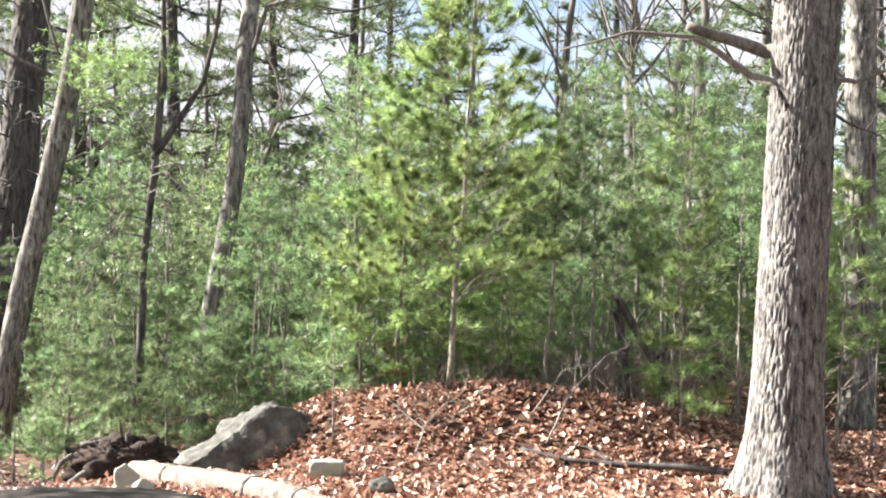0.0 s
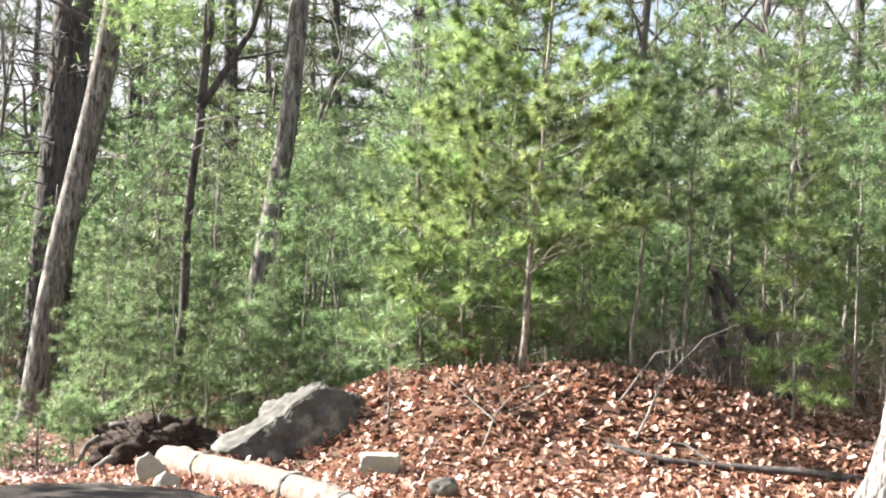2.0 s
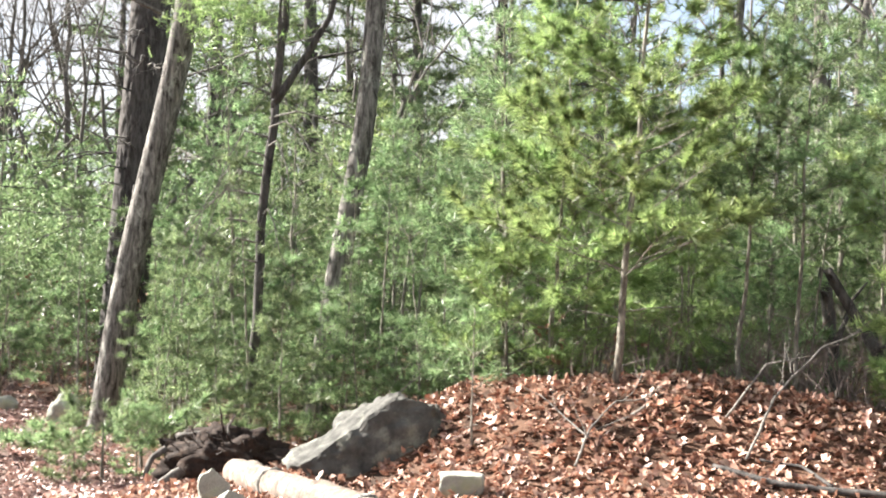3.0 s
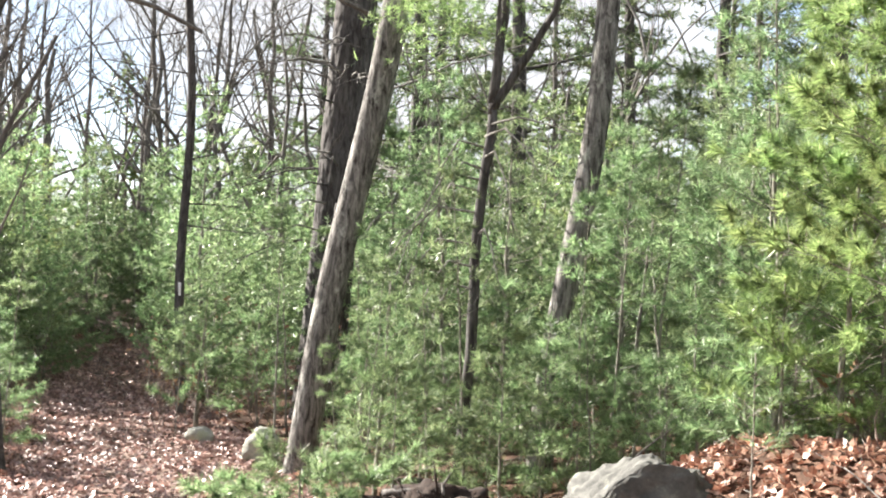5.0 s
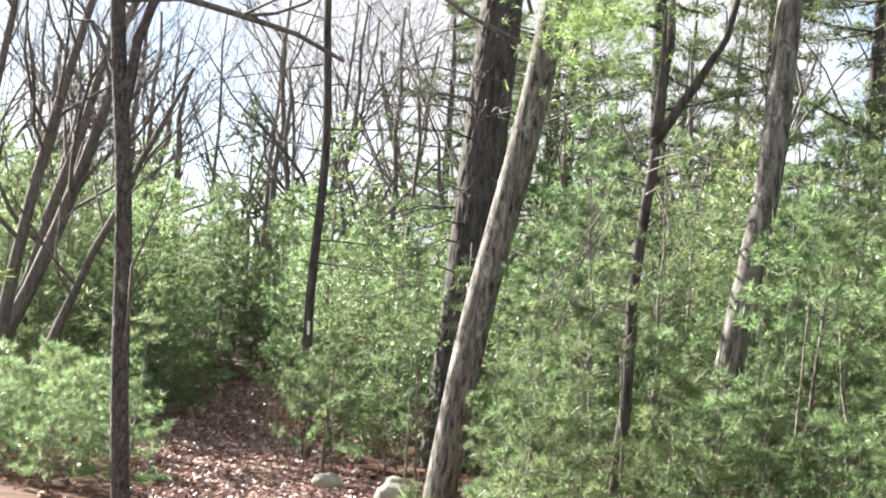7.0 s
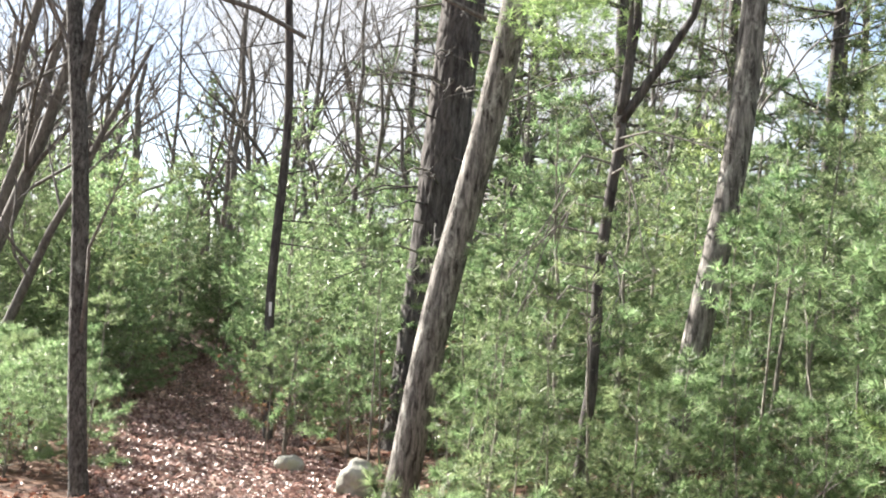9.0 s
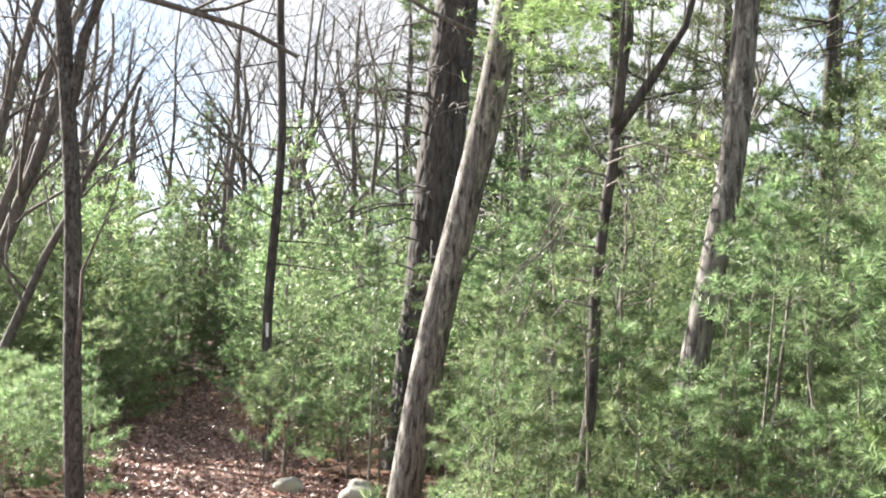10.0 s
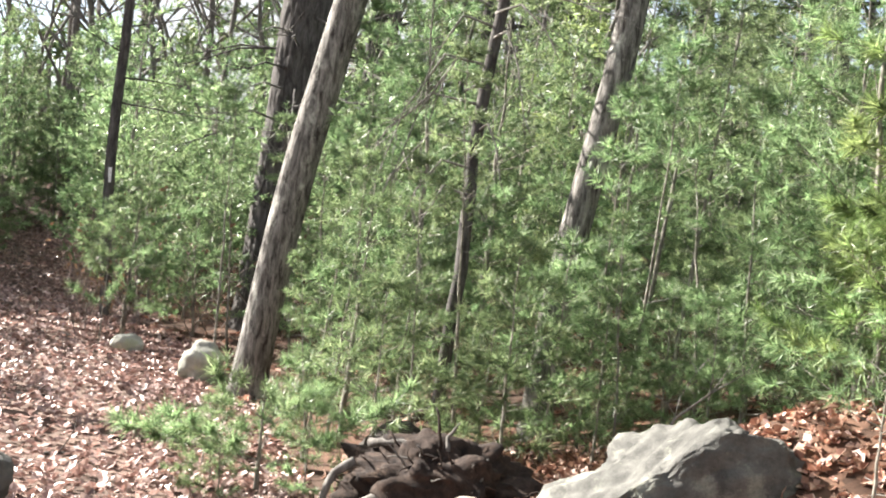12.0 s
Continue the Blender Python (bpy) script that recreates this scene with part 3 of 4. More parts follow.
def build_roots():
    ob = empty("root_plate", "upturned dark root mass caked with soil", "tree roots", (-3.32, 13.45, ground(-3.32, 13.45)))
    bm = bmesh.new()
    bmesh.ops.create_icosphere(bm, subdivisions=5, radius=1.0)
    for v in bm.verts:
        q = v.co * 2.2
        r = 1 + 0.3 * noise.noise(q) + 0.22 * noise.noise(q * 2.2) + 0.1 * noise.noise(q * 6) + 0.05 * noise.noise(q * 15)
        v.co = Vector((v.co.x * 0.5 * r, v.co.y * 0.3 * r, 0.1 + v.co.z * 0.29 * r))
    me = bpy.data.meshes.new("soil")
    bm.to_mesh(me)
    bm.free()
    me.materials.append(SOIL)
    me.shade_smooth()
    clod = new("soil", me)
    clod.parent = ob
    rng = random.Random(6)
    for i in range(70):
        a = rng.uniform(0, 6.28)
        k = rng.uniform(0.3, 1.0)
        s = Vector((0.42 * k * math.cos(a), -0.26 + 0.18 * k, 0.13 + 0.24 * k * math.sin(a)))
        d = Vector((math.cos(a) * 0.8, rng.uniform(-0.9, 0.2), math.sin(a) * 0.7)).normalized()
        pts = [s]
        for _ in range(7):
            d = (d + Vector((rng.gauss(0, 0.35), rng.gauss(0, 0.3), rng.gauss(-0.05, 0.3)))).normalized()
            pts.append(pts[-1] + d * rng.uniform(0.015, 0.042))
        r = rng.uniform(0.005, 0.016)
        t = Tubes()
        t.add(pts, [r * (1 - 0.75 * k / 7) for k in range(8)], 6, 0.1)
        t.mesh("root", BARK_GREY if i % 3 == 0 else SOIL, ob)
    for pts, r in (([(-0.42, -0.15, 0.22), (-0.5, -0.22, 0.16), (-0.53, -0.28, 0.03), (-0.48, -0.32, -0.1)], 0.028),
                   ([(-0.4, 0.0, 0.3), (-0.2, -0.05, 0.34), (0.0, -0.05, 0.32), (0.2, -0.05, 0.25)], 0.025),
                   ([(-0.18, -0.25, 0.1), (-0.3, -0.42, 0.02), (-0.42, -0.55, -0.1)], 0.05)):
        t = Tubes()
        fine = []
        for a, b in zip(pts, pts[1:]):
            fine += crooked(a, b, 5, 0.06, rng)[:-1]
        n = len(fine)
        t.add(fine, [r * (1 - 0.5 * k / n) for k in range(n)], 10, 0.08)
        t.mesh("root", BARK_GREY, ob, "weathered grey root")


build_roots()


def stick(label, pts, r0, r1, material, seed, side=0, name="fallen_branch"):
    rng = random.Random(seed)
    ob = empty(name, label, "branch", pts[0])
    p0 = Vector(pts[0])
    t = Tubes()
    fine = []
    for a, b in zip(pts, pts[1:]):
        fine += crooked(Vector(a) - p0, Vector(b) - p0, 5, 0.035, rng)[:-1]
    fine.append(Vector(pts[-1]) - p0)
    n = len(fine) - 1
    t.add(fine, [r0 + (r1 - r0) * k / n for k in range(n + 1)], 7, 0.1)
    t.mesh("stem", material, ob)
    for _ in range(side):
        i = rng.randint(2, n - 1)
        s = Tubes()
        d = (fine[i + 1] - fine[i]).normalized()
        fan_branches(s, fine[i], d * 0.6 + Vector((rng.uniform(-1, 1), rng.uniform(-0.6, 0.6), rng.uniform(-0.2, 0.8))), rng.uniform(0.15, 0.4), r1 * 0.9, 1, rng)
        s.mesh("side_twig", material, ob)
    return ob


def gl(x, y, h):
    return (x, y, ground(x, y) + h)


stick("long dead branch lying across the leaves", [gl(0.42, 12.2, 0.05), gl(0.8, 12.05, 0.04), gl(1.3, 12.0, 0.05), gl(2.05, 11.9, 0.05)], 0.016, 0.028, BARK_DARK, 1)
stick("thin fork of the dead branch on the leaves", [gl(1.1, 12.03, 0.06), gl(0.95, 12.3, 0.05), gl(0.7, 12.35, 0.04)], 0.012, 0.007, BARK_DARK, 2)
stick("pale forked dead twig on the mound", [gl(-0.42, 12.2, 0.02), gl(-0.35, 12.4, 0.16), gl(-0.2, 12.55, 0.24), gl(-0.02, 12.6, 0.22)], 0.009, 0.004, TWIG, 3, 6)
stick("pale dead twig stuck in the leaves", [gl(-0.35, 12.35, 0.12), gl(-0.55, 12.5, 0.2), gl(-0.72, 12.6, 0.3)], 0.008, 0.003, TWIG, 4, 4)
stick("bleached dead branch leaning over the mound's edge", [gl(0.62, 12.35, 0.03), gl(0.8, 12.7, 0.25), gl(1.1, 12.95, 0.5), gl(1.35, 13.05, 0.62)], 0.01, 0.004, TWIG, 5, 6)
stick("thin dead twig by the small pine", [gl(0.5, 12.8, 0.02), gl(0.75, 12.9, 0.35), gl(1.05, 13.0, 0.42)], 0.009, 0.004, TWIG, 6, 3)
stick("dead twig beside the boulder", [gl(-2.3, 14.1, 0.02), gl(-2.2, 14.2, 0.25), gl(-1.95, 14.25, 0.35)], 0.012, 0.004, TWIG, 7, 4)
stick("broken stick poking up by the young pine", [gl(-0.12, 12.75, 0.02), gl(-0.02, 12.7, 0.12)], 0.012, 0.008, TWIG, 8)


RP = random.Random(15)
for i in range(16):
    k = RP.uniform(0.22, 0.75) * (len(PATH_LINE) - 1)
    j = int(k)
    (ax, ay), (bx, by) = PATH_LINE[j], PATH_LINE[j + 1]
    x, y = ax + (bx - ax) * (k - j) + RP.uniform(-0.7, 0.7), ay + (by - ay) * (k - j) + RP.uniform(-0.7, 0.7)
    a, size = RP.uniform(-0.6, 0.6) + 0.4, RP.uniform(0.2, 0.55)
    stick("dark trodden stick lying on the path", [gl(x, y, -0.02), gl(x + 0.5 * size * math.cos(a), y + 0.5 * size * math.sin(a), 0.0), gl(x + size * math.cos(a), y + size * math.sin(a), -0.02)], 0.014, 0.007, BARK_DARK if i % 3 else TWIG, 700 + i, 1, "fallen_stick")


# ---- the large trees ----
def big_tree(name, label, category, x, y, lean, height, r0, r1, material, **shape):
    ob = empty(name, label, category, on_ground(x, y))
    base = Vector(ob.location)
    furrowed_trunk("trunk", base, lean, height, r0, r1, material, ob, **shape)
    return ob


def on_trunk(ob, lean, z, side=(0, 0)):
    p = Vector(ob.location)
    return Vector((p.x + lean[0] * z + side[0], p.y + lean[1] * z + side[1], p.z + z))


def high_crown(ob, lean, z0, z1, reach, seed, needle_material=None, bark_material=None, count=16, fullness=9, depth=2):
    """Limbs and crown above the part of the trunk that is passed."""
    rng, nr = random.Random(seed), np.random.default_rng(seed)
    tips = []
    for i in range(count):
        t = Tubes()
        z = z0 + (z1 - z0) * (i + rng.random()) / count
        a = i * 2.4 + rng.uniform(-0.5, 0.5)
        size = reach * (1.1 - 0.75 * (z - z0) / (z1 - z0)) * rng.uniform(0.7, 1.1)
        p = Vector((lean[0] * z, lean[1] * z, z))
        fan_branches(t, p, (math.cos(a), math.sin(a), rng.uniform(0.0, 0.4)), size, 0.045 * (1 - 0.6 * (z - z0) / (z1 - z0)), depth, rng, 0.55, 0.06, 5, tips)
        t.mesh("limb", bark_material or BARK_DARK, ob)
    if needle_material:
        o, w = [], []
        for p, d in tips:
            for _ in range(fullness):
                o.append(tuple(p + Vector((rng.gauss(0, 0.22), rng.gauss(0, 0.22), rng.gauss(0.03, 0.09)))))
                w.append((d.x + rng.gauss(0, 0.5), d.y + rng.gauss(0, 0.5), rng.uniform(0.1, 0.7)))
        tri_mesh("crown", tufts(o, w, nr, 8, 0.14, 0.012), needle_material, ob)


# the furrowed pine at the mound's right side
L0 = (0.052, 0.0)
pine = big_tree("pine_tree", "large pine with deeply furrowed grey bark and broken dead limbs", "pine tree", 2.287, 11.42, L0, 13, 0.243, 0.195, BARK_PINE, flare=0.75, deep=0.016, cells=36, stretch=0.15, sides=240, rings=320, visible=4.2, seed=1.0)
limb("broken_limb", [on_trunk(pine, L0, 3.18, (-0.1, -0.1)), (2.2, 11.55, 3.2), (1.9, 11.45, 3.28), (1.62, 11.4, 3.36)], 0.055, 0.035, BARK_GREY, pine, "thick broken-off dead limb", 10, 0, 1)
limb("broken_limb", [on_trunk(pine, L0, 2.93, (-0.18, -0.1)), (2.1, 11.55, 3.02), (1.85, 11.45, 3.18), (1.66, 11.4, 3.28), (1.2, 11.3, 3.3), (0.7, 11.2, 3.15)], 0.036, 0.006, TWIG, pine, "splintered pale dead limb", 8, 4, 2)
limb("dead_branch", [on_trunk(pine, L0, 2.75, (-0.14, -0.2)), (2.34, 11.5, 2.8), (2.22, 11.4, 2.86)], 0.016, 0.007, BARK_DARK, pine, "", 6, 0, 3)
limb("dead_branch", [on_trunk(pine, L0, 3.35, (-0.05, -0.22)), (2.4, 11.45, 3.42), (2.2, 11.35, 3.55)], 0.018, 0.007, BARK_DARK, pine, "", 6, 0, 4)
limb("dead_branch", [on_trunk(pine, L0, 2.95, (0.2, -0.1)), (2.85, 11.6, 2.98), (3.05, 11.5, 3.05), (3.4, 11.4, 3.15)], 0.022, 0.008, TWIG, pine, "pale dead branch", 6, 3, 5)
limb("dead_branch", [on_trunk(pine, L0, 2.75, (0.2, 0.05)), (2.85, 11.85, 2.72), (3.1, 11.8, 2.6)], 0.016, 0.006, BARK_DARK, pine, "", 6, 2, 6)
high_crown(pine, L0, 5.5, 12.6, 2.6, 31, NEEDLE_FAR, BARK_DARK, 14, 6)

# two leaning oaks above the young pines
L1 = (0.167, 0.035)
oak1 = big_tree("oak_tree", "leaning grey oak trunk with rough lichen-spotted bark", "tree", -6.2, 16.65, L1, 12, 0.155, 0.12, BARK_OAK, flare=0.25, deep=0.0035, cells=60, stretch=0.13, sides=120, rings=220, visible=6.0, seed=2.0, bend=(0.035, 0.03, 1.3))
limb("dead_branch", [on_trunk(oak1, L1, 4.6, (-0.1, -0.15)), (-6.1, 16.35, 4.3), (-6.5, 16.15, 4.6), (-6.75, 16.05, 4.35)], 0.025, 0.008, BARK_GREY, oak1, "", 6, 6, 7)
limb("dead_branch", [on_trunk(oak1, L1, 4.9, (-0.1, -0.15)), (-5.75, 16.6, 5.2), (-6.05, 16.4, 5.5)], 0.02, 0.006, BARK_GREY, oak1, "", 6, 6, 8)
high_crown(oak1, L1, 6.2, 11.8, 3.0, 32, None, BARK_GREY, 12, 0, 3)
L2 = (0.09, 0.1)
oak2 = big_tree("oak_tree", "slender leaning oak trunk, sunlit on one side", "tree", -3.39, 15.8, L2, 11, 0.116, 0.085, BARK_OAK, flare=0.2, deep=0.003, cells=64, stretch=0.13, sides=110, rings=200, visible=6.0, seed=3.0, bend=(0.045, 0.03, 1.5))
limb("dead_branch", [on_trunk(oak2, L2, 4.55, (0.1, -0.1)), (-2.7, 16.05, 4.7), (-2.45, 15.95, 4.72), (-2.05, 15.95, 5.1)], 0.03, 0.008, BARK_GREY, oak2, "", 6, 5, 9)
high_crown(oak2, L2, 6.0, 10.8, 2.6, 33, None, BARK_GREY, 12, 0, 3)

# the thick dark pine behind, with dead twigs
L3 = (0.055, 0.02)
dark_pine = big_tree("pine_tree", "thick dark pine trunk with a mesh of dead twigs", "pine tree", -8.1, 20.55, L3, 17, 0.33, 0.2, BARK_DARK, flare=0.2, deep=0.025, cells=10, stretch=0.25, sides=90, rings=150, visible=7.5, seed=4.0)
for i in range(40):
    rng = random.Random(100 + i)
    z, a = rng.uniform(2.2, 7.4), rng.uniform(3.2, 6.4)
    s = on_trunk(dark_pine, L3, z, (0.28 * math.cos(a), 0.28 * math.sin(a)))
    d = Vector((math.cos(a), math.sin(a), rng.uniform(-0.3, 0.15)))
    limb("dead_branch", [s, s + d * 0.45, s + d * 0.8 + Vector((0, 0, -0.12)), s + d * rng.uniform(1.0, 1.9) + Vector((0, 0, -0.2))], 0.016, 0.004, (TWIG, BARK_GREY, BARK_DARK)[i % 3], dark_pine, "", 5, 9, i)
high_crown(dark_pine, L3, 7.5, 16.5, 3.6, 34, NEEDLE_FAR, BARK_DARK, 18, 8)

# the forked tree between the oaks
L4 = (0.063, 0.0)
forked = empty("forked_tree", "dark thin tree forking above the young pines", "tree", on_ground(-4.28, 16.22))
limb("trunk", [on_trunk(forked, L4, -0.1), on_trunk(forked, (0.08, 0), 1.2), on_trunk(forked, (0.05, 0), 2.4), on_trunk(forked, L4, 3.55)], 0.054, 0.044, BARK_DARK, forked, "", 14, 0, 11, 0.05)
limb("limb", [on_trunk(forked, L4, 3.5), (-3.98, 16.25, 3.8), (-4.0, 16.25, 4.6), (-3.95, 16.2, 6.5)], 0.05, 0.02, BARK_DARK, forked, "", 9, 5, 12)
limb("limb", [on_trunk(forked, L4, 3.45), (-3.75, 16.25, 3.45), (-3.5, 16.25, 3.85), (-3.35, 16.25, 4.5), (-3.1, 16.2, 6.2)], 0.045, 0.018, BARK_DARK, forked, "", 9, 6, 13)
limb("limb", [on_trunk(forked, L4, 3.4), (-4.02, 16.2, 3.75), (-4.0, 16.15, 4.1)], 0.04, 0.012, BARK_DARK, forked, "broken upright stub", 8, 0, 14)
for i, (z, ex, ez) in enumerate([(2.9, -0.35, -0.6), (2.7, -0.6, -0.9), (2.5, -0.9, -0.7), (3.3, 0.9, -0.1), (2.0, -0.5, -0.6), (3.2, 0.6, -0.35), (2.3, 0.3, -0.4), (3.1, -0.5, -0.8), (2.8, -0.75, -1.1), (2.2, -0.8, -0.9), (1.8, -0.4, -0.7), (3.0, 0.4, -0.7)]):
    s = on_trunk(forked, (0.05, 0), z)
    limb("dead_branch", [s, s + Vector((ex * 0.4, -0.15, 0.05)), s + Vector((ex * 0.75, -0.2, 0.35 * ez)), s + Vector((ex, -0.25, ez))], 0.012, 0.004, TWIG, forked, "drooping pale dead branch", 5, 5, 20 + i)
rng, nr = random.Random(5), np.random.default_rng(5)
o = [(rng.gauss(-0.25, 0.4), rng.gauss(0, 0.35), 4.5 + rng.gauss(0, 0.24)) for _ in range(420)]
tri_mesh("pine_spray", tufts(o, [(rng.gauss(0, 1), rng.gauss(0, 1), 0.4) for _ in o], nr, 12, 0.11, 0.006), NEEDLE_SUN, forked, "yellow-green sprays overhanging the fork")

# thin trunks along the path
mid = empty("pine_tree", "thin dark straight trunk beside the path", "pine tree", on_ground(-9.79, 19.75))
furrowed_trunk("trunk", Vector(mid.location), (-0.014, 0), 10, 0.068, 0.045, BARK_DARK, mid, flare=0.2, deep=0.005, cells=40, stretch=0.2, sides=48, rings=130, visible=6.0, bend=(0.04, 0.03, 1.4), seed=8.0)
for i in range(16):
    rng = random.Random(200 + i)
    z, a = 2.6 + 0.3 * i, rng.uniform(0, 6.28)
    s = on_trunk(mid, (-0.014, 0), z)
    d = Vector((math.cos(a), math.sin(a), rng.uniform(-0.2, 0.35)))
    limb("dead_branch", [s, s + d * 0.4, s + d * rng.uniform(0.8, 1.7)], 0.014, 0.004, BARK_DARK, mid, "", 5, 5, 40 + i)
BLAZE, nt, b = mat("weathered_white_paint", 0.8)
flake = node(nt, "ShaderNodeTexNoise", Scale=60.0, Detail=5.0, Roughness=0.7)
nt.links.new(coords(nt), flake.inputs["Vector"])
nt.links.new(ramp(nt, flake.outputs[0], [(0.36, (0.3, 0.28, 0.26)), (0.5, (0.72, 0.72, 0.7))]), b.inputs["Base Color"])
rows = [[(0.082 * math.cos(a) - 0.014 * z, 0.082 * math.sin(a), z) for a in np.linspace(-2.05, -1.25, 7)] for z in np.linspace(1.63, 1.81, 7)]
link_mesh("trail_mark", [p for r in rows for p in r], [(7 * j + i, 7 * j + i + 1, 7 * j + i + 8, 7 * j + i + 7) for j in range(6) for i in range(6)], BLAZE, mid, "white painted trail mark")
LS = (-0.107, 0.0)
left = empty("cherry_tree", "slim grey-barked tree with a rising side limb", "tree", on_ground(-8.6, 15.08))
furrowed_trunk("trunk", Vector(left.location), LS, 9, 0.088, 0.06, BARK_SLIM, left, flare=0.2, deep=0.006, cells=38, stretch=0.25, sides=60, rings=160, visible=5.2, bend=(0.03, 0.02, 1.6), seed=9.0)
limb("limb", [on_trunk(left, LS, 3.75), (-8.87, 15.08, 3.85), (-8.62, 15.13, 4.45), (-8.1, 15.33, 6.0)], 0.06, 0.03, BARK_SLIM, left, "", 10, 6, 23)
limb("dead_branch", [on_trunk(left, LS, 1.4), (-8.6, 14.95, 1.65), (-8.4, 14.98, 2.1), (-8.3, 15.03, 2.5)], 0.02, 0.006, BARK_GREY, left, "", 6, 3, 24)
limb("dead_branch", [on_trunk(left, LS, 3.9), (-9.27, 14.88, 4.0), (-9.77, 14.88, 4.05)], 0.02, 0.006, BARK_GREY, left, "", 6, 5, 25)
high_crown(left, LS, 4.6, 8.8, 2.2, 35, None, BARK_GREY, 9, 0, 3)

# the slanting dead trunk and trees behind the mound's right side
snag = empty("dead_trunk", "dark dead trunk leaning down through the pines", "tree", on_ground(2.5, 14.1))
limb("trunk", [(2.4, 14.3, -0.1), (2.05, 14.3, 0.24), (1.75, 14.3, 0.56), (1.5, 14.3, 0.98), (1.25, 14.3, 1.4)], 0.08, 0.035, BARK_DARK, snag, "", 10, 5, 26)
snag2 = empty("dead_trunk", "short dark stub trunk behind the mound", "tree", on_ground(1.38, 14.9))
limb("trunk", [(1.38, 14.9, -0.1), (1.36, 14.9, 0.7), (1.3, 14.9, 1.3)], 0.07, 0.045, BARK_DARK, snag2, "", 10, 3, 27)
right_oak = big_tree("oak_tree", "grey trunk with a patch of peeling bark", "tree", 3.98, 16.2, (0.01, 0.0), 12, 0.19, 0.12, BARK_OAK, flare=0.2, deep=0.018, cells=14, stretch=0.3, sides=64, rings=110, visible=5.5, seed=6.0)
high_crown(right_oak, (0.01, 0), 5.2, 11.8, 2.8, 36, None, BARK_GREY, 12, 0, 3)


def bare_tree(x, y, height, r, lean, seed, label, material=None, low=0.35, depth=3, count=9):
    ob = empty("bare_tree", label, "tree", on_ground(x, y), "bare trees behind the pines")
    rng = random.Random(seed)
    t = Tubes()
    pts = [Vector((lean[0] * height * k / 8 + rng.gauss(0, 0.06), lean[1] * height * k / 8 + rng.gauss(0, 0.06), height * 0.8 * k / 8 - (0.1 if k == 0 else 0))) for k in range(9)]
    t.add(pts, [r * (1 - 0.7 * k / 8) for k in range(9)], 10, 0.05)
    t.mesh("trunk", material or BARK_GREY, ob)
    for i in range(count):
        b = Tubes()
        k = rng.uniform(low, 1.0) * 8
        m = min(7, int(k))
        p = pts[m].lerp(pts[m + 1], k - m)
        a = rng.uniform(0, 6.28)
        fan_branches(b, p, (math.cos(a) * 0.8, math.sin(a) * 0.8, rng.uniform(0.4, 1.2)), height * rng.uniform(0.16, 0.3), r * 0.38 * (1.15 - k / 8), depth, rng, 0.55, 0.2, 5)
        b.mesh("limb", material or BARK_GREY, ob)
    return ob


def spreading_tree(x, y, height, r, seed, label, material=None, stems=3, depth=4):
    """A wide bare crown: a short bole that parts into long rising limbs and fine twigs."""
    ob = empty("bare_tree", label, "tree", on_ground(x, y), "bare trees behind the pines")
    rng = random.Random(seed)
    t, fork = Tubes(), height * rng.uniform(0.2, 0.32)
    top = Vector((rng.gauss(0, 0.2), rng.gauss(0, 0.2), fork))
    t.add(crooked((0, 0, -0.1), top, 5, 0.03, rng), [r * (1 - 0.2 * k / 5) for k in range(6)], 9, 0.05)
    t.mesh("trunk", material or BARK_GREY, ob)
    for i in range(stems):
        b = Tubes()
        a = 6.283 * i / stems + rng.uniform(-0.5, 0.5)
        fan_branches(b, top - Vector((0, 0, 0.1)), (math.cos(a) * rng.uniform(0.3, 0.9), math.sin(a) * 0.6, 1), height * rng.uniform(0.32, 0.45), r * 0.6, depth, rng, 0.75, 0.12, 6)
        b.mesh("limb", material or BARK_GREY, ob)
    return ob


# leaning dark trunks past the slim tree
for i, (x, y, lx, h, r) in enumerate([(-14.5, 18.4, 0.14, 11, 0.11), (-15.6, 19.3, 0.3, 10, 0.14), (-14.4, 18.9, 0.4, 6.5, 0.09), (-15.0, 17.9, 0.1, 12, 0.09), (-16.3, 20.0, 0.24, 11, 0.12)]):
    bare_tree(x, y, h, r, (lx, 0.05), 300 + i, "grey-brown leaning trunk in a clump by the path", BARK_GREY, 0.3, 3, 10)

# bare woods behind
RB = random.Random(21)
for i, (x, y, h) in enumerate([(-17, 31, 11), (-20.5, 33, 12), (-14.5, 33, 11), (-23, 30, 11), (-18.8, 37, 13), (-25, 36, 13), (-12.5, 37, 12), (-22, 26.5, 9), (-27, 31, 12), (-16, 42, 14), (-30, 38, 14), (-9, 34, 12), (-18, 30.5, 9), (-19.5, 28, 8), (-24, 32, 11), (-21, 36, 13), (-26, 40, 14), (-15.5, 36, 11), (-28, 34, 12),
                               (1.9, 23, 10), (2.9, 20.5, 8), (4.5, 25, 11), (0.4, 27, 11), (6.5, 23, 10), (-1.5, 30, 12), (7.5, 29, 12), (3, 33, 13), (-4.5, 33, 12), (9.5, 26, 11), (5.5, 19.5, 9)]):
    bare_tree(x, y, h, RB.uniform(0.09, 0.17), (RB.uniform(-0.05, 0.09), 0), 400 + i, "bare grey-brown tree with fine twigs", None, 0.3, 3, 11)


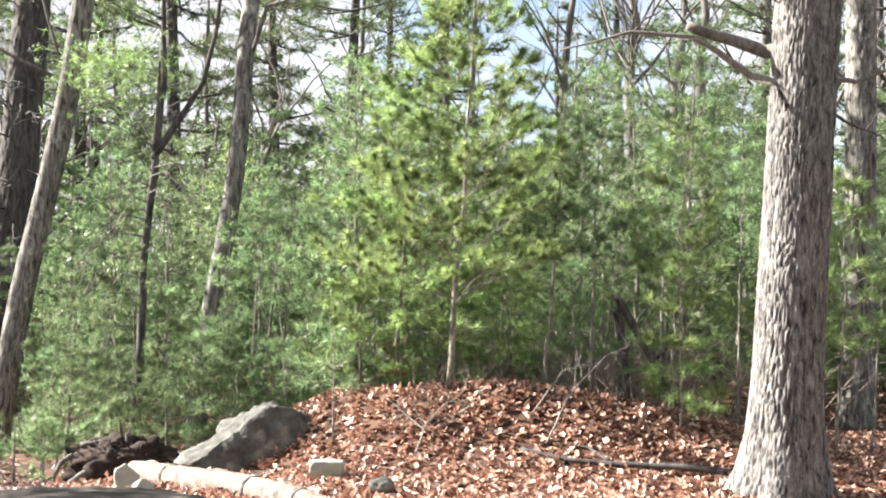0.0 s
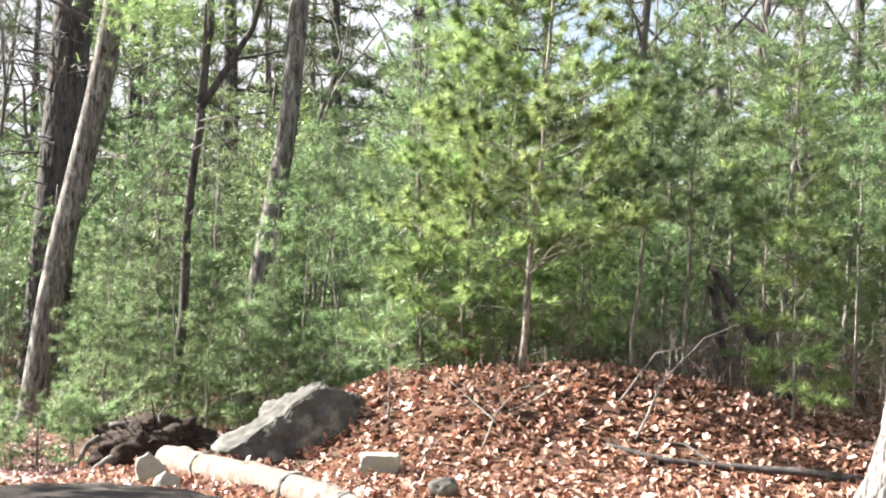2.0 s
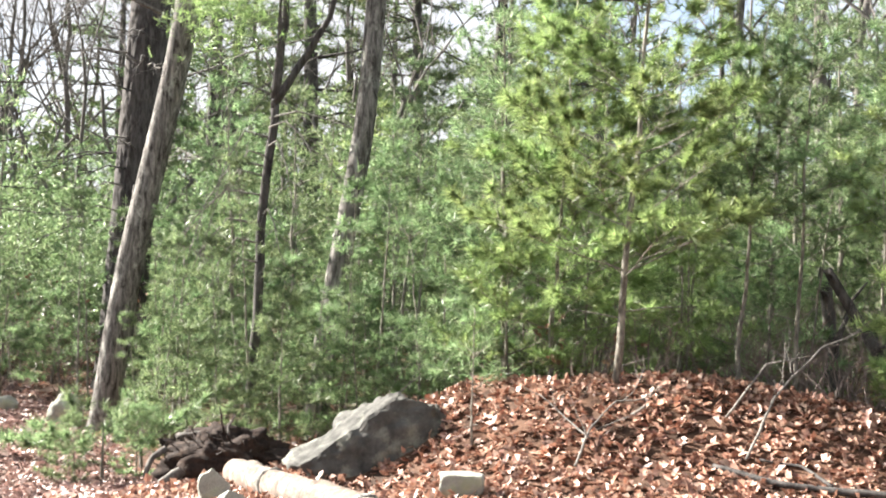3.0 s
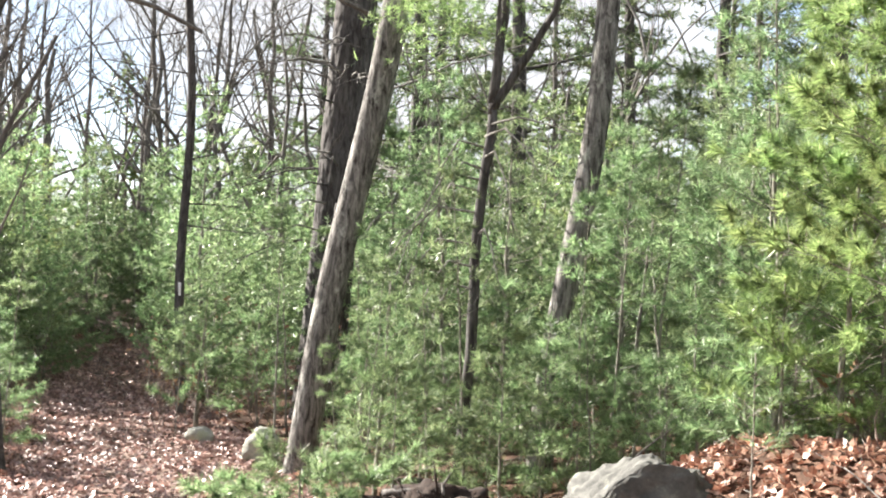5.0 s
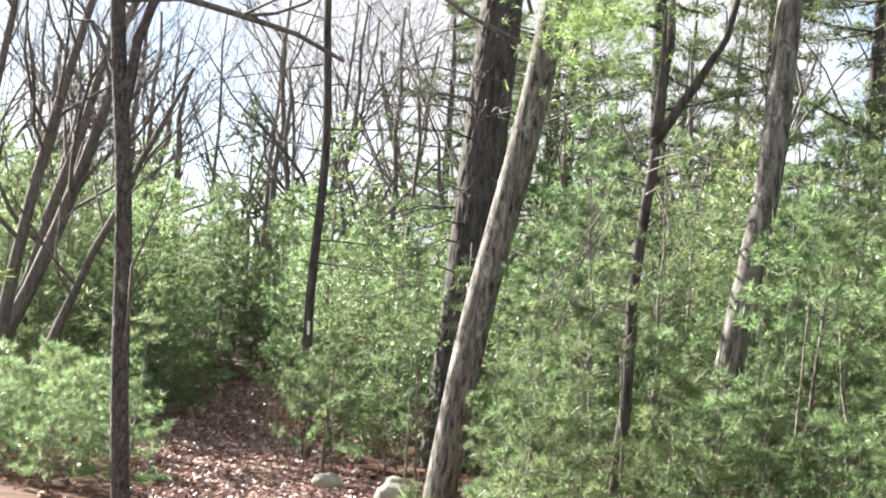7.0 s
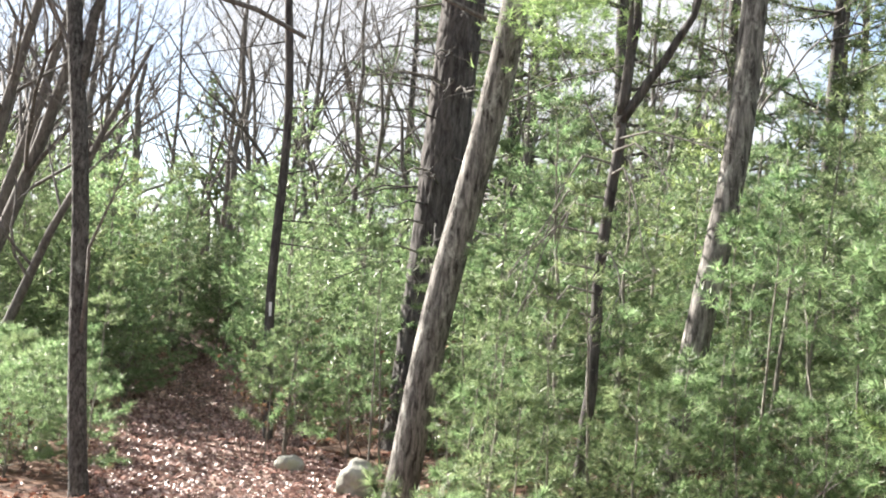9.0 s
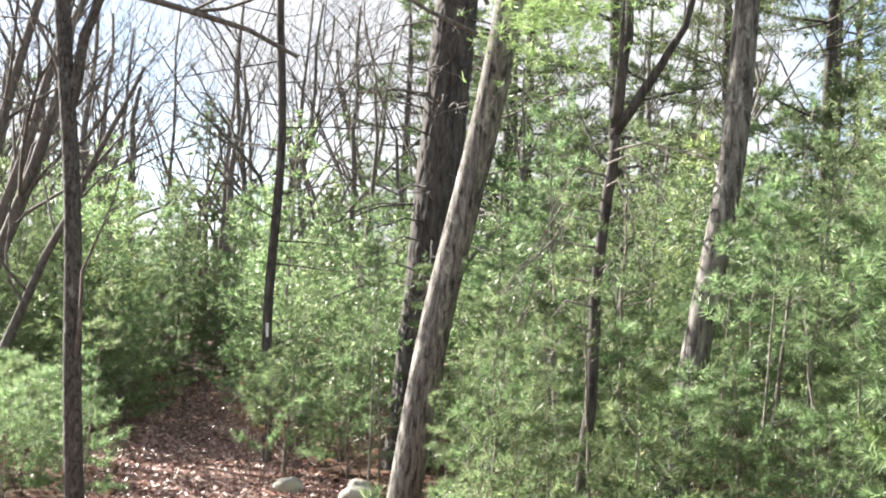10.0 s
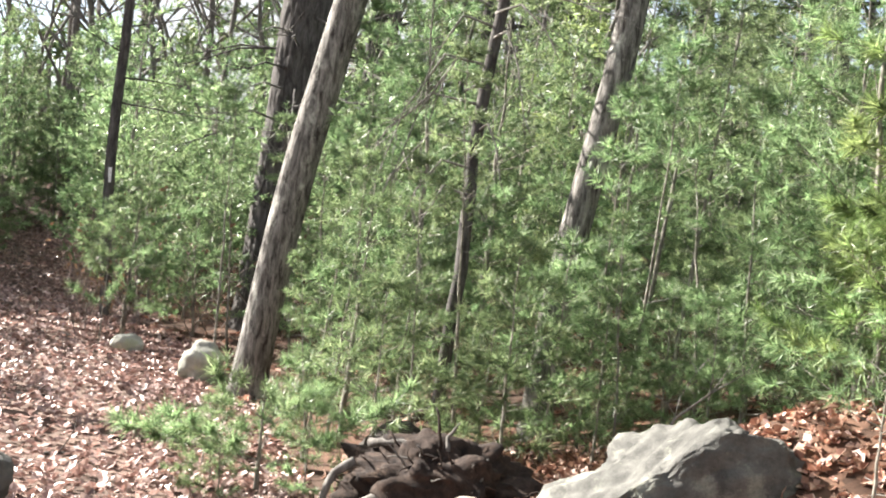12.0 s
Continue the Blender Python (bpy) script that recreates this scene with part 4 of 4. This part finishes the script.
RW = random.Random(63)
for i in range(20):
    a, d = radians(-54 + 1.6 * i + RW.uniform(-0.6, 0.6)), RW.uniform(28, 46)
    x, y = -1 + d * math.sin(a), 6.8 + d * math.cos(a)
    if off_path(x, y) > 4:
        spreading_tree(x, y, RW.uniform(0.26, 0.36) * d, RW.uniform(0.09, 0.14), 640 + i, "wide-branched bare tree with grey-brown twigs", None, RW.randint(3, 4))
for i, (x, y, h) in enumerate([(-9.6, 24.2, 8.5), (-7.0, 24.8, 8.0), (-5.2, 23.8, 7.5), (-11.6, 25.5, 9.0)]):
    spreading_tree(x, y, h, 0.08, 680 + i, "wide-branched bare tree with grey-brown twigs", None, 4)


# ---- tall pines behind, with flat tiers of needles ----
def tall_pine(x, y, height, seed):
    ob = empty("tall_pine", "tall dark pine with flat tiers of needles", "pine tree", on_ground(x, y), "tall pines behind")
    rng, nr = random.Random(seed), np.random.default_rng(seed)
    t, g = Tubes(), Tubes()
    r = height * 0.014
    t.add([(0, 0, -0.1), (rng.gauss(0, 0.1), rng.gauss(0, 0.1), height * 0.4), (rng.gauss(0, 0.15), rng.gauss(0, 0.15), height * 0.75), (0, 0, height)], [r, r * 0.8, r * 0.5, 0.02], 9, 0.05)
    t.mesh("trunk", BARK_DARK, ob)
    o, w = [], []
    z = height * 0.16
    while z < height:
        for i in range(rng.randint(3, 5)):
            a = rng.uniform(0, 6.28)
            reach = (0.24 * height) * (1.05 - z / height) ** 0.6 * rng.uniform(0.6, 1.1)
            d = Vector((math.cos(a), math.sin(a), rng.uniform(-0.08, 0.18)))
            p0 = Vector((0, 0, z))
            pts = [p0 + d * reach * k / 4 + Vector((0, 0, 0.03 * k * k * reach / 4)) for k in range(5)]
            g.add(pts, [0.035 * (1 - 0.8 * k / 4) for k in range(5)], 4, cap=False)
            if z < height * 0.3 and rng.random() < 0.6:
                continue
            side = Vector((-math.sin(a), math.cos(a), 0))
            for k in range(int(30 * reach)):
                f = rng.uniform(0.3, 1.05)
                spread = reach * 0.28 * (1.2 - f)
                q = p0 + d * reach * f + side * rng.gauss(0, spread) + Vector((0, 0, 0.03 * 16 * f * f * reach / 4 + rng.gauss(0.02, 0.06)))
                o.append(tuple(q))
                w.append((d.x + rng.gauss(0, 0.4), d.y + rng.gauss(0, 0.4), 0.35))
        z += rng.uniform(0.5, 0.9)
    tagged(g.mesh("branchwork", BARK_DARK, ob), kind="stuff")
    tagged(tri_mesh("foliage", tufts(o, w, nr, 5, 0.2, 0.03), NEEDLE_FAR, ob), kind="stuff")
    return ob


talls = [tall_pine(-4.5, 31, 13, 51), tall_pine(-10.5, 29, 14, 52), tall_pine(-1.6, 27, 11, 53)]
RT = random.Random(8)
for x, y in [(-7, 34), (-13, 36), (-2.5, 37), (2.5, 38), (-16.5, 39), (-9.5, 41), (6, 34), (10, 38), (-5.5, 44), (-20, 42), (0.5, 45), (5, 46), (13, 33), (-13, 47), (-7.6, 27.5)]:
    copy_thing(RT.choice(talls), pose(x, y, ground(x, y), 0, 0, RT.uniform(0, 360)))


def far_woods():
    """Woods in the distance, past the last single trees."""
    rng, nr = random.Random(77), np.random.default_rng(77)
    o, w, t = [], [], Tubes()
    for _ in range(260):
        a, r = rng.uniform(-1.25, 0.75), rng.uniform(46, 85)
        x, y = -1 + r * math.sin(a), 7 + r * math.cos(a)
        h = rng.uniform(4, 10)
        z0 = ground(x, y)
        t.add([(x, y, z0 - 0.1), (x + rng.gauss(0, 0.4), y, z0 + h)], [0.14, 0.03], 5, cap=False)
        for _ in range(80):
            k = rng.random() ** 0.8
            s = (1.05 - k) * h * 0.24
            o.append((x + rng.gauss(0, s), y + rng.gauss(0, s), z0 + 0.5 + k * h))
            w.append((rng.gauss(0, 1), rng.gauss(0, 1), 0.3))
    t.mesh("far_trunks", BARK_GREY)
    tagged(bpy.data.objects["far_trunks"], "thin grey trunks of distant woods", "woods", kind="stuff")
    tagged(tri_mesh("far_woods", tufts(o, w, nr, 4, 0.5, 0.16), NEEDLE_FAR), "dull green distant pine woods", "woods", kind="stuff")


far_woods()


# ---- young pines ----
# pines with NEEDLE_SUN carry their sunlit look in the needle colour
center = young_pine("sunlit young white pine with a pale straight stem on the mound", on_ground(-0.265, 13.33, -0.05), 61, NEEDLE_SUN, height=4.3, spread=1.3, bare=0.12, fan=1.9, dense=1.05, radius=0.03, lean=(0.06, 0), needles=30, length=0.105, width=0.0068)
young_pine("young pine with a thin stem and dead lower branches", on_ground(0.575, 13.9, -0.05), 62, NEEDLE, height=2.9, spread=0.95, needles=27, length=0.1, width=0.0062, bare=0.36, dense=1.1, radius=0.021, lean=(0.06, 0))
young_pine("young pine with a thin pale stem and dead side twigs", on_ground(-2.88, 16.7), 63, NEEDLE, height=3.4, spread=0.9, needles=27, length=0.1, width=0.0062, bare=0.45, dense=1.0, radius=0.025, lean=(0.1, 0))
young_pine("young pine with a bare lower stem", on_ground(-6.25, 20.1), 64, NEEDLE, height=4.2, spread=1.0, needles=27, length=0.1, width=0.0062, bare=0.4, dense=1.0, radius=0.03, lean=(0.085, 0))
young_pine("slim young pine beside the leaning oak", on_ground(-4.7, 15.35), 65, NEEDLE, height=1.95, spread=0.6, needles=27, length=0.1, width=0.0062, bare=0.2, dense=1.1, radius=0.026, lean=(0.05, 0))
young_pine("young pine with a lichened stem", on_ground(-3.85, 19.9), 66, NEEDLE, height=4.2, spread=1.0, needles=27, length=0.1, width=0.0062, bare=0.4, dense=1.0, radius=0.034, lean=(0.095, 0))
young_pine("small dark young pine at the path's edge", on_ground(-8.85, 18.75), 67, NEEDLE, height=1.7, spread=0.85, needles=27, length=0.1, width=0.0062, bare=0.12, dense=1.2, radius=0.03, lean=(0.07, 0))
young_pine("bright low young pine at the mound's foot", on_ground(1.75, 13.0, -0.03), 68, NEEDLE_SUN, height=1.5, spread=0.55, needles=27, length=0.1, width=0.0062, bare=0.08, dense=1.5, radius=0.014)
young_pine("young pine with a dark stem behind the mound", on_ground(2.1, 16.6), 69, NEEDLE, height=4.6, spread=1.25, needles=27, length=0.1, width=0.0062, bare=0.25, dense=1.0, radius=0.04, lean=(0.04, 0))
young_pine("young pine with dead lower twigs before the leaning trunk", on_ground(1.0, 13.95, -0.03), 76, NEEDLE, height=3.2, spread=1.0, needles=27, length=0.1, width=0.0062, bare=0.4, dense=1.1, radius=0.02, lean=(0.03, 0))
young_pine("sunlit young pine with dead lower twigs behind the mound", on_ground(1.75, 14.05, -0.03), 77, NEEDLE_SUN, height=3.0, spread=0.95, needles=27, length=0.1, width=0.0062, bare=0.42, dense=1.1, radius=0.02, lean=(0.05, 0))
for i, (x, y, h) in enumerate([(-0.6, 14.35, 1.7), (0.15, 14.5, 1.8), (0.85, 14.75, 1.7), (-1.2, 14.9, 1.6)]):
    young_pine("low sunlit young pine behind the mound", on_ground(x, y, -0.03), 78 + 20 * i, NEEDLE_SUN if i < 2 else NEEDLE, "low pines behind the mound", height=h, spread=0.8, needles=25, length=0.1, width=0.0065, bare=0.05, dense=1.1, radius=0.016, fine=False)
young_pine("low bushy young pine beside the path", on_ground(-4.4, 13.5), 70, NEEDLE, height=0.6, spread=0.95, needles=27, length=0.1, width=0.0062, bare=0.0, dense=1.5, radius=0.018)
young_pine("low bushy young pine under the oak", on_ground(-4.7, 14.75), 71, NEEDLE, height=0.5, spread=0.6, needles=27, length=0.1, width=0.0062, bare=0.0, dense=1.4, radius=0.02)
young_pine("thin seedling pine rising beside the boulder", on_ground(-1.2, 12.75), 72, NEEDLE, height=0.95, spread=0.34, bare=0.3, dense=1.4, radius=0.009)
young_pine("bright young pine behind the boulder", on_ground(-1.2, 14.05), 73, NEEDLE_SUN, height=1.1, spread=0.7, needles=27, length=0.1, width=0.0062, bare=0.05, dense=1.3, radius=0.016)
# lighter needle colour stands for sun on this pine
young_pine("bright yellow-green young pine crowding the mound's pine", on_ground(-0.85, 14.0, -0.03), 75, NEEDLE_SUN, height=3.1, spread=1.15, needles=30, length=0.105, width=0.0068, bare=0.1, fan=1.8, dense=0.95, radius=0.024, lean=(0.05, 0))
young_pine("thin bright young pine beside the furrowed trunk", on_ground(3.0, 12.9), 74, NEEDLE_SUN, height=2.4, spread=0.6, needles=27, length=0.1, width=0.0062, bare=0.25, dense=1.2, radius=0.018, lean=(0.06, 0))

def stand(x0, y0, seed, **needle):
    out = []
    for i, (h, s, br, tint) in enumerate([(3.9, 1.2, 0.06, NEEDLE), (3.3, 1.1, 0.03, NEEDLE), (4.4, 1.25, 0.1, NEEDLE), (2.5, 1.05, 0.0, NEEDLE), (3.6, 1.15, 0.08, NEEDLE_SUN), (1.7, 0.95, 0.0, NEEDLE)]):
        x = x0 + 1.3 * i
        out.append(young_pine("young white pine in a dense stand", (x, y0, ground(x, y0)), seed + i, tint, "stand of young pines", height=h, spread=s, bare=br, radius=0.0085 * h, fine=False, **needle))
    return out


kinds = stand(-6.0, 25.5, 80, dense=0.85, needles=8, length=0.125, width=0.019)
fine_kinds = stand(-4.6, 18.3, 86, dense=0.85, needles=25, length=0.105, width=0.0065)
low = [young_pine("low young white pine with soft needles", (-4.0, 14.2, ground(-4.0, 14.2) - 0.03), 90, NEEDLE, "low young pines", height=1.25, spread=0.75, bare=0.0, dense=1.0, needles=24, length=0.1, width=0.0062, radius=0.014, fine=False),
       young_pine("low young white pine with soft needles", (-3.3, 14.6, ground(-3.3, 14.6) - 0.03), 91, NEEDLE, "low young pines", height=1.5, spread=0.65, bare=0.05, dense=1.0, needles=24, length=0.1, width=0.0062, radius=0.016, fine=False)]
spots = [(-4.0, 14.2), (-3.3, 14.6)] + [(-6.0 + 1.3 * i, 25.5) for i in range(6)] + [(-4.6 + 1.3 * i, 18.3) for i in range(6)] + [(-0.3, 13.3), (0.55, 13.2), (-2.94, 16.9), (-4.9, 15.35), (-9, 18.95), (2.1, 16.6), (-4.45, 13.75), (-5.25, 14.9)]
RS = random.Random(12)


def pine_room(x, y):
    """Least distance to the next young pine, or None where none stands."""
    if off_path(x, y) < (1.5 if y < 21 else 1.3):
        return None
    if y < 13.9 + 0.15 * abs(x) and x > -2.6:
        return None
    if x > -0.5 and y < 15.5 + 0.2 * x:
        return None
    if x <= -2.6 and y < 13.3 - 0.25 * (x + 2.6):
        return None
    if x < -7.2 and off_path(x, y) > 0 and y < 15.5 and x > -8.9:
        return None
    if math.hypot(x + 3.4, y - 13.45) < 0.75 or math.hypot(x + 1.86, y - 13.3) < 0.75:
        return None
    for tx, ty in ((-6.2, 16.65), (-3.39, 15.8), (-4.22, 16.25), (2.24, 11.42), (3.98, 16.2), (-8.6, 15.08)):
        if math.hypot(x - tx, y - ty) < 0.55:
            return None
    return 0.42 if y < 17.2 and x < -1.6 else 0.62 + 0.03 * max(0, y - 15)


# pines that close the path's far end, and unseen ones added to shade near ground
for x, y, k, s in [(-16.3, 27.3, 3, 1.1), (-17.1, 26.7, 1, 1.1), (-15.6, 27.7, 0, 1.1), (-16.6, 28.0, 0, 1.0), (-17.6, 27.5, 2, 1.0), (-16.9, 28.9, 1, 1.2), (-16.4, 26.6, 5, 0.8), (-18.3, 28.3, 0, 1.1), (-15.9, 28.7, 2, 1.0),
                   # this row stays out of view at the left, set only for its shadows
                   (-6.9, 10.5, 4, 1.15), (-7.6, 11.0, 0, 1.1), (-7.5, 10.0, 2, 1.05), (-8.7, 11.2, 2, 1.0), (-6.6, 9.7, 1, 1.1), (-8.4, 10.3, 2, 1.1),
                   (-14.2, 20.6, 3, 1.3), (-14.6, 21.6, 1, 1.15), (-15.2, 22.6, 2, 1.1), (-15.9, 23.4, 4, 1.15)]:
    spots.append((x, y))
    ob = copy_thing(kinds[k], pose(x, y, ground(x, y) - 0.03, 0, 2, RS.uniform(0, 360)))
    ob.scale = [s] * 3
# unseen pines behind and at the right, added to enclose and block light
for x, y, k, s in [(-5.5, -3, 0, 1.0), (-3.0, -4.5, 1, 1.1), (0.5, -6, 2, 1.0), (3.5, -4, 4, 1.0), (5.5, -1.5, 0, 1.1), (6.5, 2, 1, 1.0), (7.2, 5.5, 2, 1.0), (6.8, 9, 3, 1.1), (4.9, 9.3, 2, 1.2), (5.4, 10.5, 0, 1.2), (5.2, 8.0, 1, 1.1), (-7.5, 0, 2, 1.0), (-9, 3, 1, 1.0)]:
    ob = copy_thing(kinds[k], pose(x, y, ground(x, y) - 0.03, 0, 2, 40 * k + 10 * x))
    ob.scale = [s] * 3
# tall pines out of view, added for the same purpose
for x, y in [(-6, -9), (1, -12), (8, -7), (11, 1), (12, 10)]:
    copy_thing(talls[0], pose(x, y, ground(x, y), 0, 0, 30 * x))
for x, y, k, s in [(-14.9, 21.0, 3, 1.25), (-15.5, 21.9, 0, 1.0), (-15.0, 20.2, 5, 1.2), (-16.0, 22.8, 1, 1.15), (-16.4, 21.6, 0, 1.1), (-16.2, 24.2, 0, 1.05), (-17.0, 22.4, 2, 1.0), (-13.5, 21.2, 5, 0.9), (-14.3, 22.2, 3, 0.8), (-15.1, 23.3, 3, 0.9), (-15.9, 24.7, 3, 1.0)]:
    spots.append((x, y))
    ob = copy_thing(fine_kinds[k], pose(x, y, ground(x, y) - 0.03, 0, 2, RS.uniform(0, 360)))
    ob.scale = [s] * 3
for x, y, k, s in [(0.9, 16.4, 0, 1.05), (1.7, 17.2, 2, 1.0), (2.8, 17.0, 0, 1.05), (3.4, 17.8, 2, 1.0), (0.1, 16.9, 4, 1.05), (2.3, 18.2, 2, 1.1), (1.3, 18.6, 2, 1.1), (4.5, 16.9, 0, 1.0), (5.3, 17.6, 2, 1.0), (3.2, 15.9, 4, 0.9)]:
    spots.append((x, y))
    ob = copy_thing(fine_kinds[k], pose(x, y, ground(x, y) - 0.03, 0, 2, RS.uniform(0, 360)))
    ob.scale = [s] * 3
RF = random.Random(44)
for _ in range(46):
    x, y = RF.uniform(-26, -13.5), RF.uniform(21.5, 35)
    if off_path(x, y) > 1.9 and not any(math.hypot(x - a, y - c) < 0.8 for a, c in spots):
        spots.append((x, y))
        ob = copy_thing(RF.choice(kinds[:4]), pose(x, y, ground(x, y) - 0.03, 0, 2, RF.uniform(0, 360)))
        ob.scale = [RF.uniform(0.9, 1.2)] * 3
for x, y, k, s in [(-3.12, 14.95, 1, 1.0), (-3.2, 15.35, 0, 1.0), (-2.75, 14.75, 1, 0.75), (-3.6, 15.1, 1, 0.7), (-4.5, 13.25, 0, 0.45), (-4.15, 13.6, 0, 0.5), (-4.75, 13.6, 0, 0.42)]:
    spots.append((x, y))
    ob = copy_thing(low[k], pose(x, y, ground(x, y) - 0.03, 0, 3, 100 * x))
    ob.scale = [s] * 3
made, tries = 0, 0
while made < 232 and tries < 30000:
    tries += 1
    x, y = RS.uniform(-24, 9), 13.2 + 17 * RS.random() ** 1.4
    if abs(x + 4 + 0.35 * (y - 14)) > 9 + 0.55 * (y - 13):
        continue
    room = pine_room(x, y)
    if room is None or any(math.hypot(x - a, y - b) < room for a, b in spots):
        continue
    near_trunk = False
    for tx, ty in ((-6.2, 16.65), (-3.39, 15.8), (-8.1, 20.55)):
        k = ((x + 1.2) * (tx + 1.2) + (y - 7.2) * (ty - 7.2)) / ((tx + 1.2) ** 2 + (ty - 7.2) ** 2)
        gap = math.hypot(x + 1.2 - k * (tx + 1.2), y - 7.2 - k * (ty - 7.2))
        near_trunk |= 0 < k < 1 and gap < 0.48
    if near_trunk and RS.random() < 0.97:
        continue
    spots.append((x, y))
    near = y < 17.2 and x < -1.6 or (x < -6.5 and y < 20)
    kind = RS.choice(low if near else fine_kinds if y < 18.5 and x > -5.5 else kinds if x > -5 else kinds[:4])
    ob = copy_thing(kind, pose(x, y, ground(x, y) - 0.03, RS.gauss(0, 2), 3 + RS.gauss(0, 2), RS.uniform(0, 360)))
    ob.scale = [RS.uniform(0.4, 0.55) if near_trunk else RS.uniform(0.5, 0.85) if near and y < 14.8 else RS.uniform(0.7, 1.05) if near else RS.uniform(0.9, 1.25) if x < -11 and y > 19 else RS.uniform(0.78, 1.08)] * 3
    made += 1


# slim pines whose bare stems show before the foliage
poles = [young_pine("slim young pine with a bare lichened stem", (-5.35, 16.9, ground(-5.35, 16.9) - 0.03), 95, NEEDLE, "slim bare-stemmed pines", height=3.6, spread=0.62, bare=0.55, dense=0.8, needles=20, length=0.1, width=0.008, radius=0.02, fine=False),
         young_pine("slim young pine with a bare lichened stem", (1.75, 15.0, ground(1.75, 15.0) - 0.03), 96, NEEDLE, "slim bare-stemmed pines", height=3.0, spread=0.55, bare=0.6, dense=0.8, needles=20, length=0.1, width=0.008, radius=0.017, fine=False)]
for i, (x, y, s) in enumerate([(-4.75, 15.2, 0.62), (-5.1, 15.7, 0.75), (-2.2, 15.4, 0.7), (-2.6, 14.7, 0.55), (-1.1, 15.0, 0.8), (-1.7, 16.3, 1.0), (2.4, 14.3, 0.8), (2.75, 14.0, 0.75), (3.05, 14.8, 0.9), (0.2, 14.6, 0.8), (1.1, 14.5, 0.7), (3.5, 13.7, 0.8), (-7.2, 17.9, 0.8), (-6.9, 19.0, 0.9), (-3.75, 15.1, 0.8), (-2.95, 15.2, 0.85), (-2.5, 15.9, 1.0), (-1.9, 15.0, 0.8), (-7.6, 18.9, 0.8), (-5.9, 17.6, 0.95), (-1.4, 15.7, 0.9), (-9.65, 16.25, 0.75), (-8.45, 17.75, 0.45), (-4.48, 14.35, 0.5), (-4.0, 14.9, 0.6), (-2.7, 15.5, 0.95)]):
    ob = copy_thing(poles[i % 2], pose(x, y, ground(x, y) - 0.03, 0, 4 + 2 * (i % 3), 70 * i))
    ob.scale = [s] * 3


# ---- brush ----
def brush(label, x, y, height, seed, count=9, material=None, leaves=0):
    ob = empty("bare_shrub", label, "shrub", on_ground(x, y, -0.03), "bare shrubs in the undergrowth")
    rng = random.Random(seed)
    t, tips = Tubes(), []
    for _ in range(count):
        a = rng.uniform(0, 6.28)
        fan_branches(t, (rng.gauss(0, 0.15), rng.gauss(0, 0.15), 0), (math.cos(a) * 0.5, math.sin(a) * 0.5, 1), height * rng.uniform(0.4, 0.7), 0.008, 2, rng, 0.6, 0.1, 4, tips)
    tagged(t.mesh("stemwork", material or BRUSH, ob), kind="stuff")
    if leaves:
        pts = [tuple(rng.choice(tips)[0]) for _ in range(leaves)]
        tagged(tri_mesh("foliage", leaf_tris(pts, rng, 0.04, 0.085, 1.2), LEAF_DRY, ob, "withered orange-brown oak leaves"), kind="stuff")
    return ob


for i, (x, y, h) in enumerate([(0.3, 14.4, 0.7), (0.9, 14.2, 0.6), (1.4, 14.3, 0.75), (1.9, 14.1, 0.6), (0.5, 15.2, 0.8), (1.3, 15.4, 0.9), (2.3, 14.9, 0.8), (-0.5, 14.6, 0.6), (2.6, 13.9, 0.5), (-0.9, 14.9, 0.8), (0.9, 16.0, 1.0), (1.9, 15.8, 0.9), (0.1, 15.0, 0.9), (1.6, 14.9, 1.0), (0.7, 14.7, 0.8), (2.9, 14.6, 0.9), (-0.2, 14.0, 0.5), (1.2, 13.9, 0.55)]):
    brush("tangle of thin grey bare stems", x, y, 1.35 * h, 500 + i, 12)
for i, (x, y, h) in enumerate([(-8.3, 19.4, 1.5), (-7.5, 19.9, 1.7), (-8.6, 20.3, 1.6), (-9.1, 18.4, 0.9), (-9.9, 15.6, 0.6), (-0.75, 14.1, 0.9), (-9.95, 19.4, 1.1), (-9.3, 19.6, 1.5)]):
    brush("young oak holding withered brown leaves", x, y, h, 540 + i, 5, None, 45)
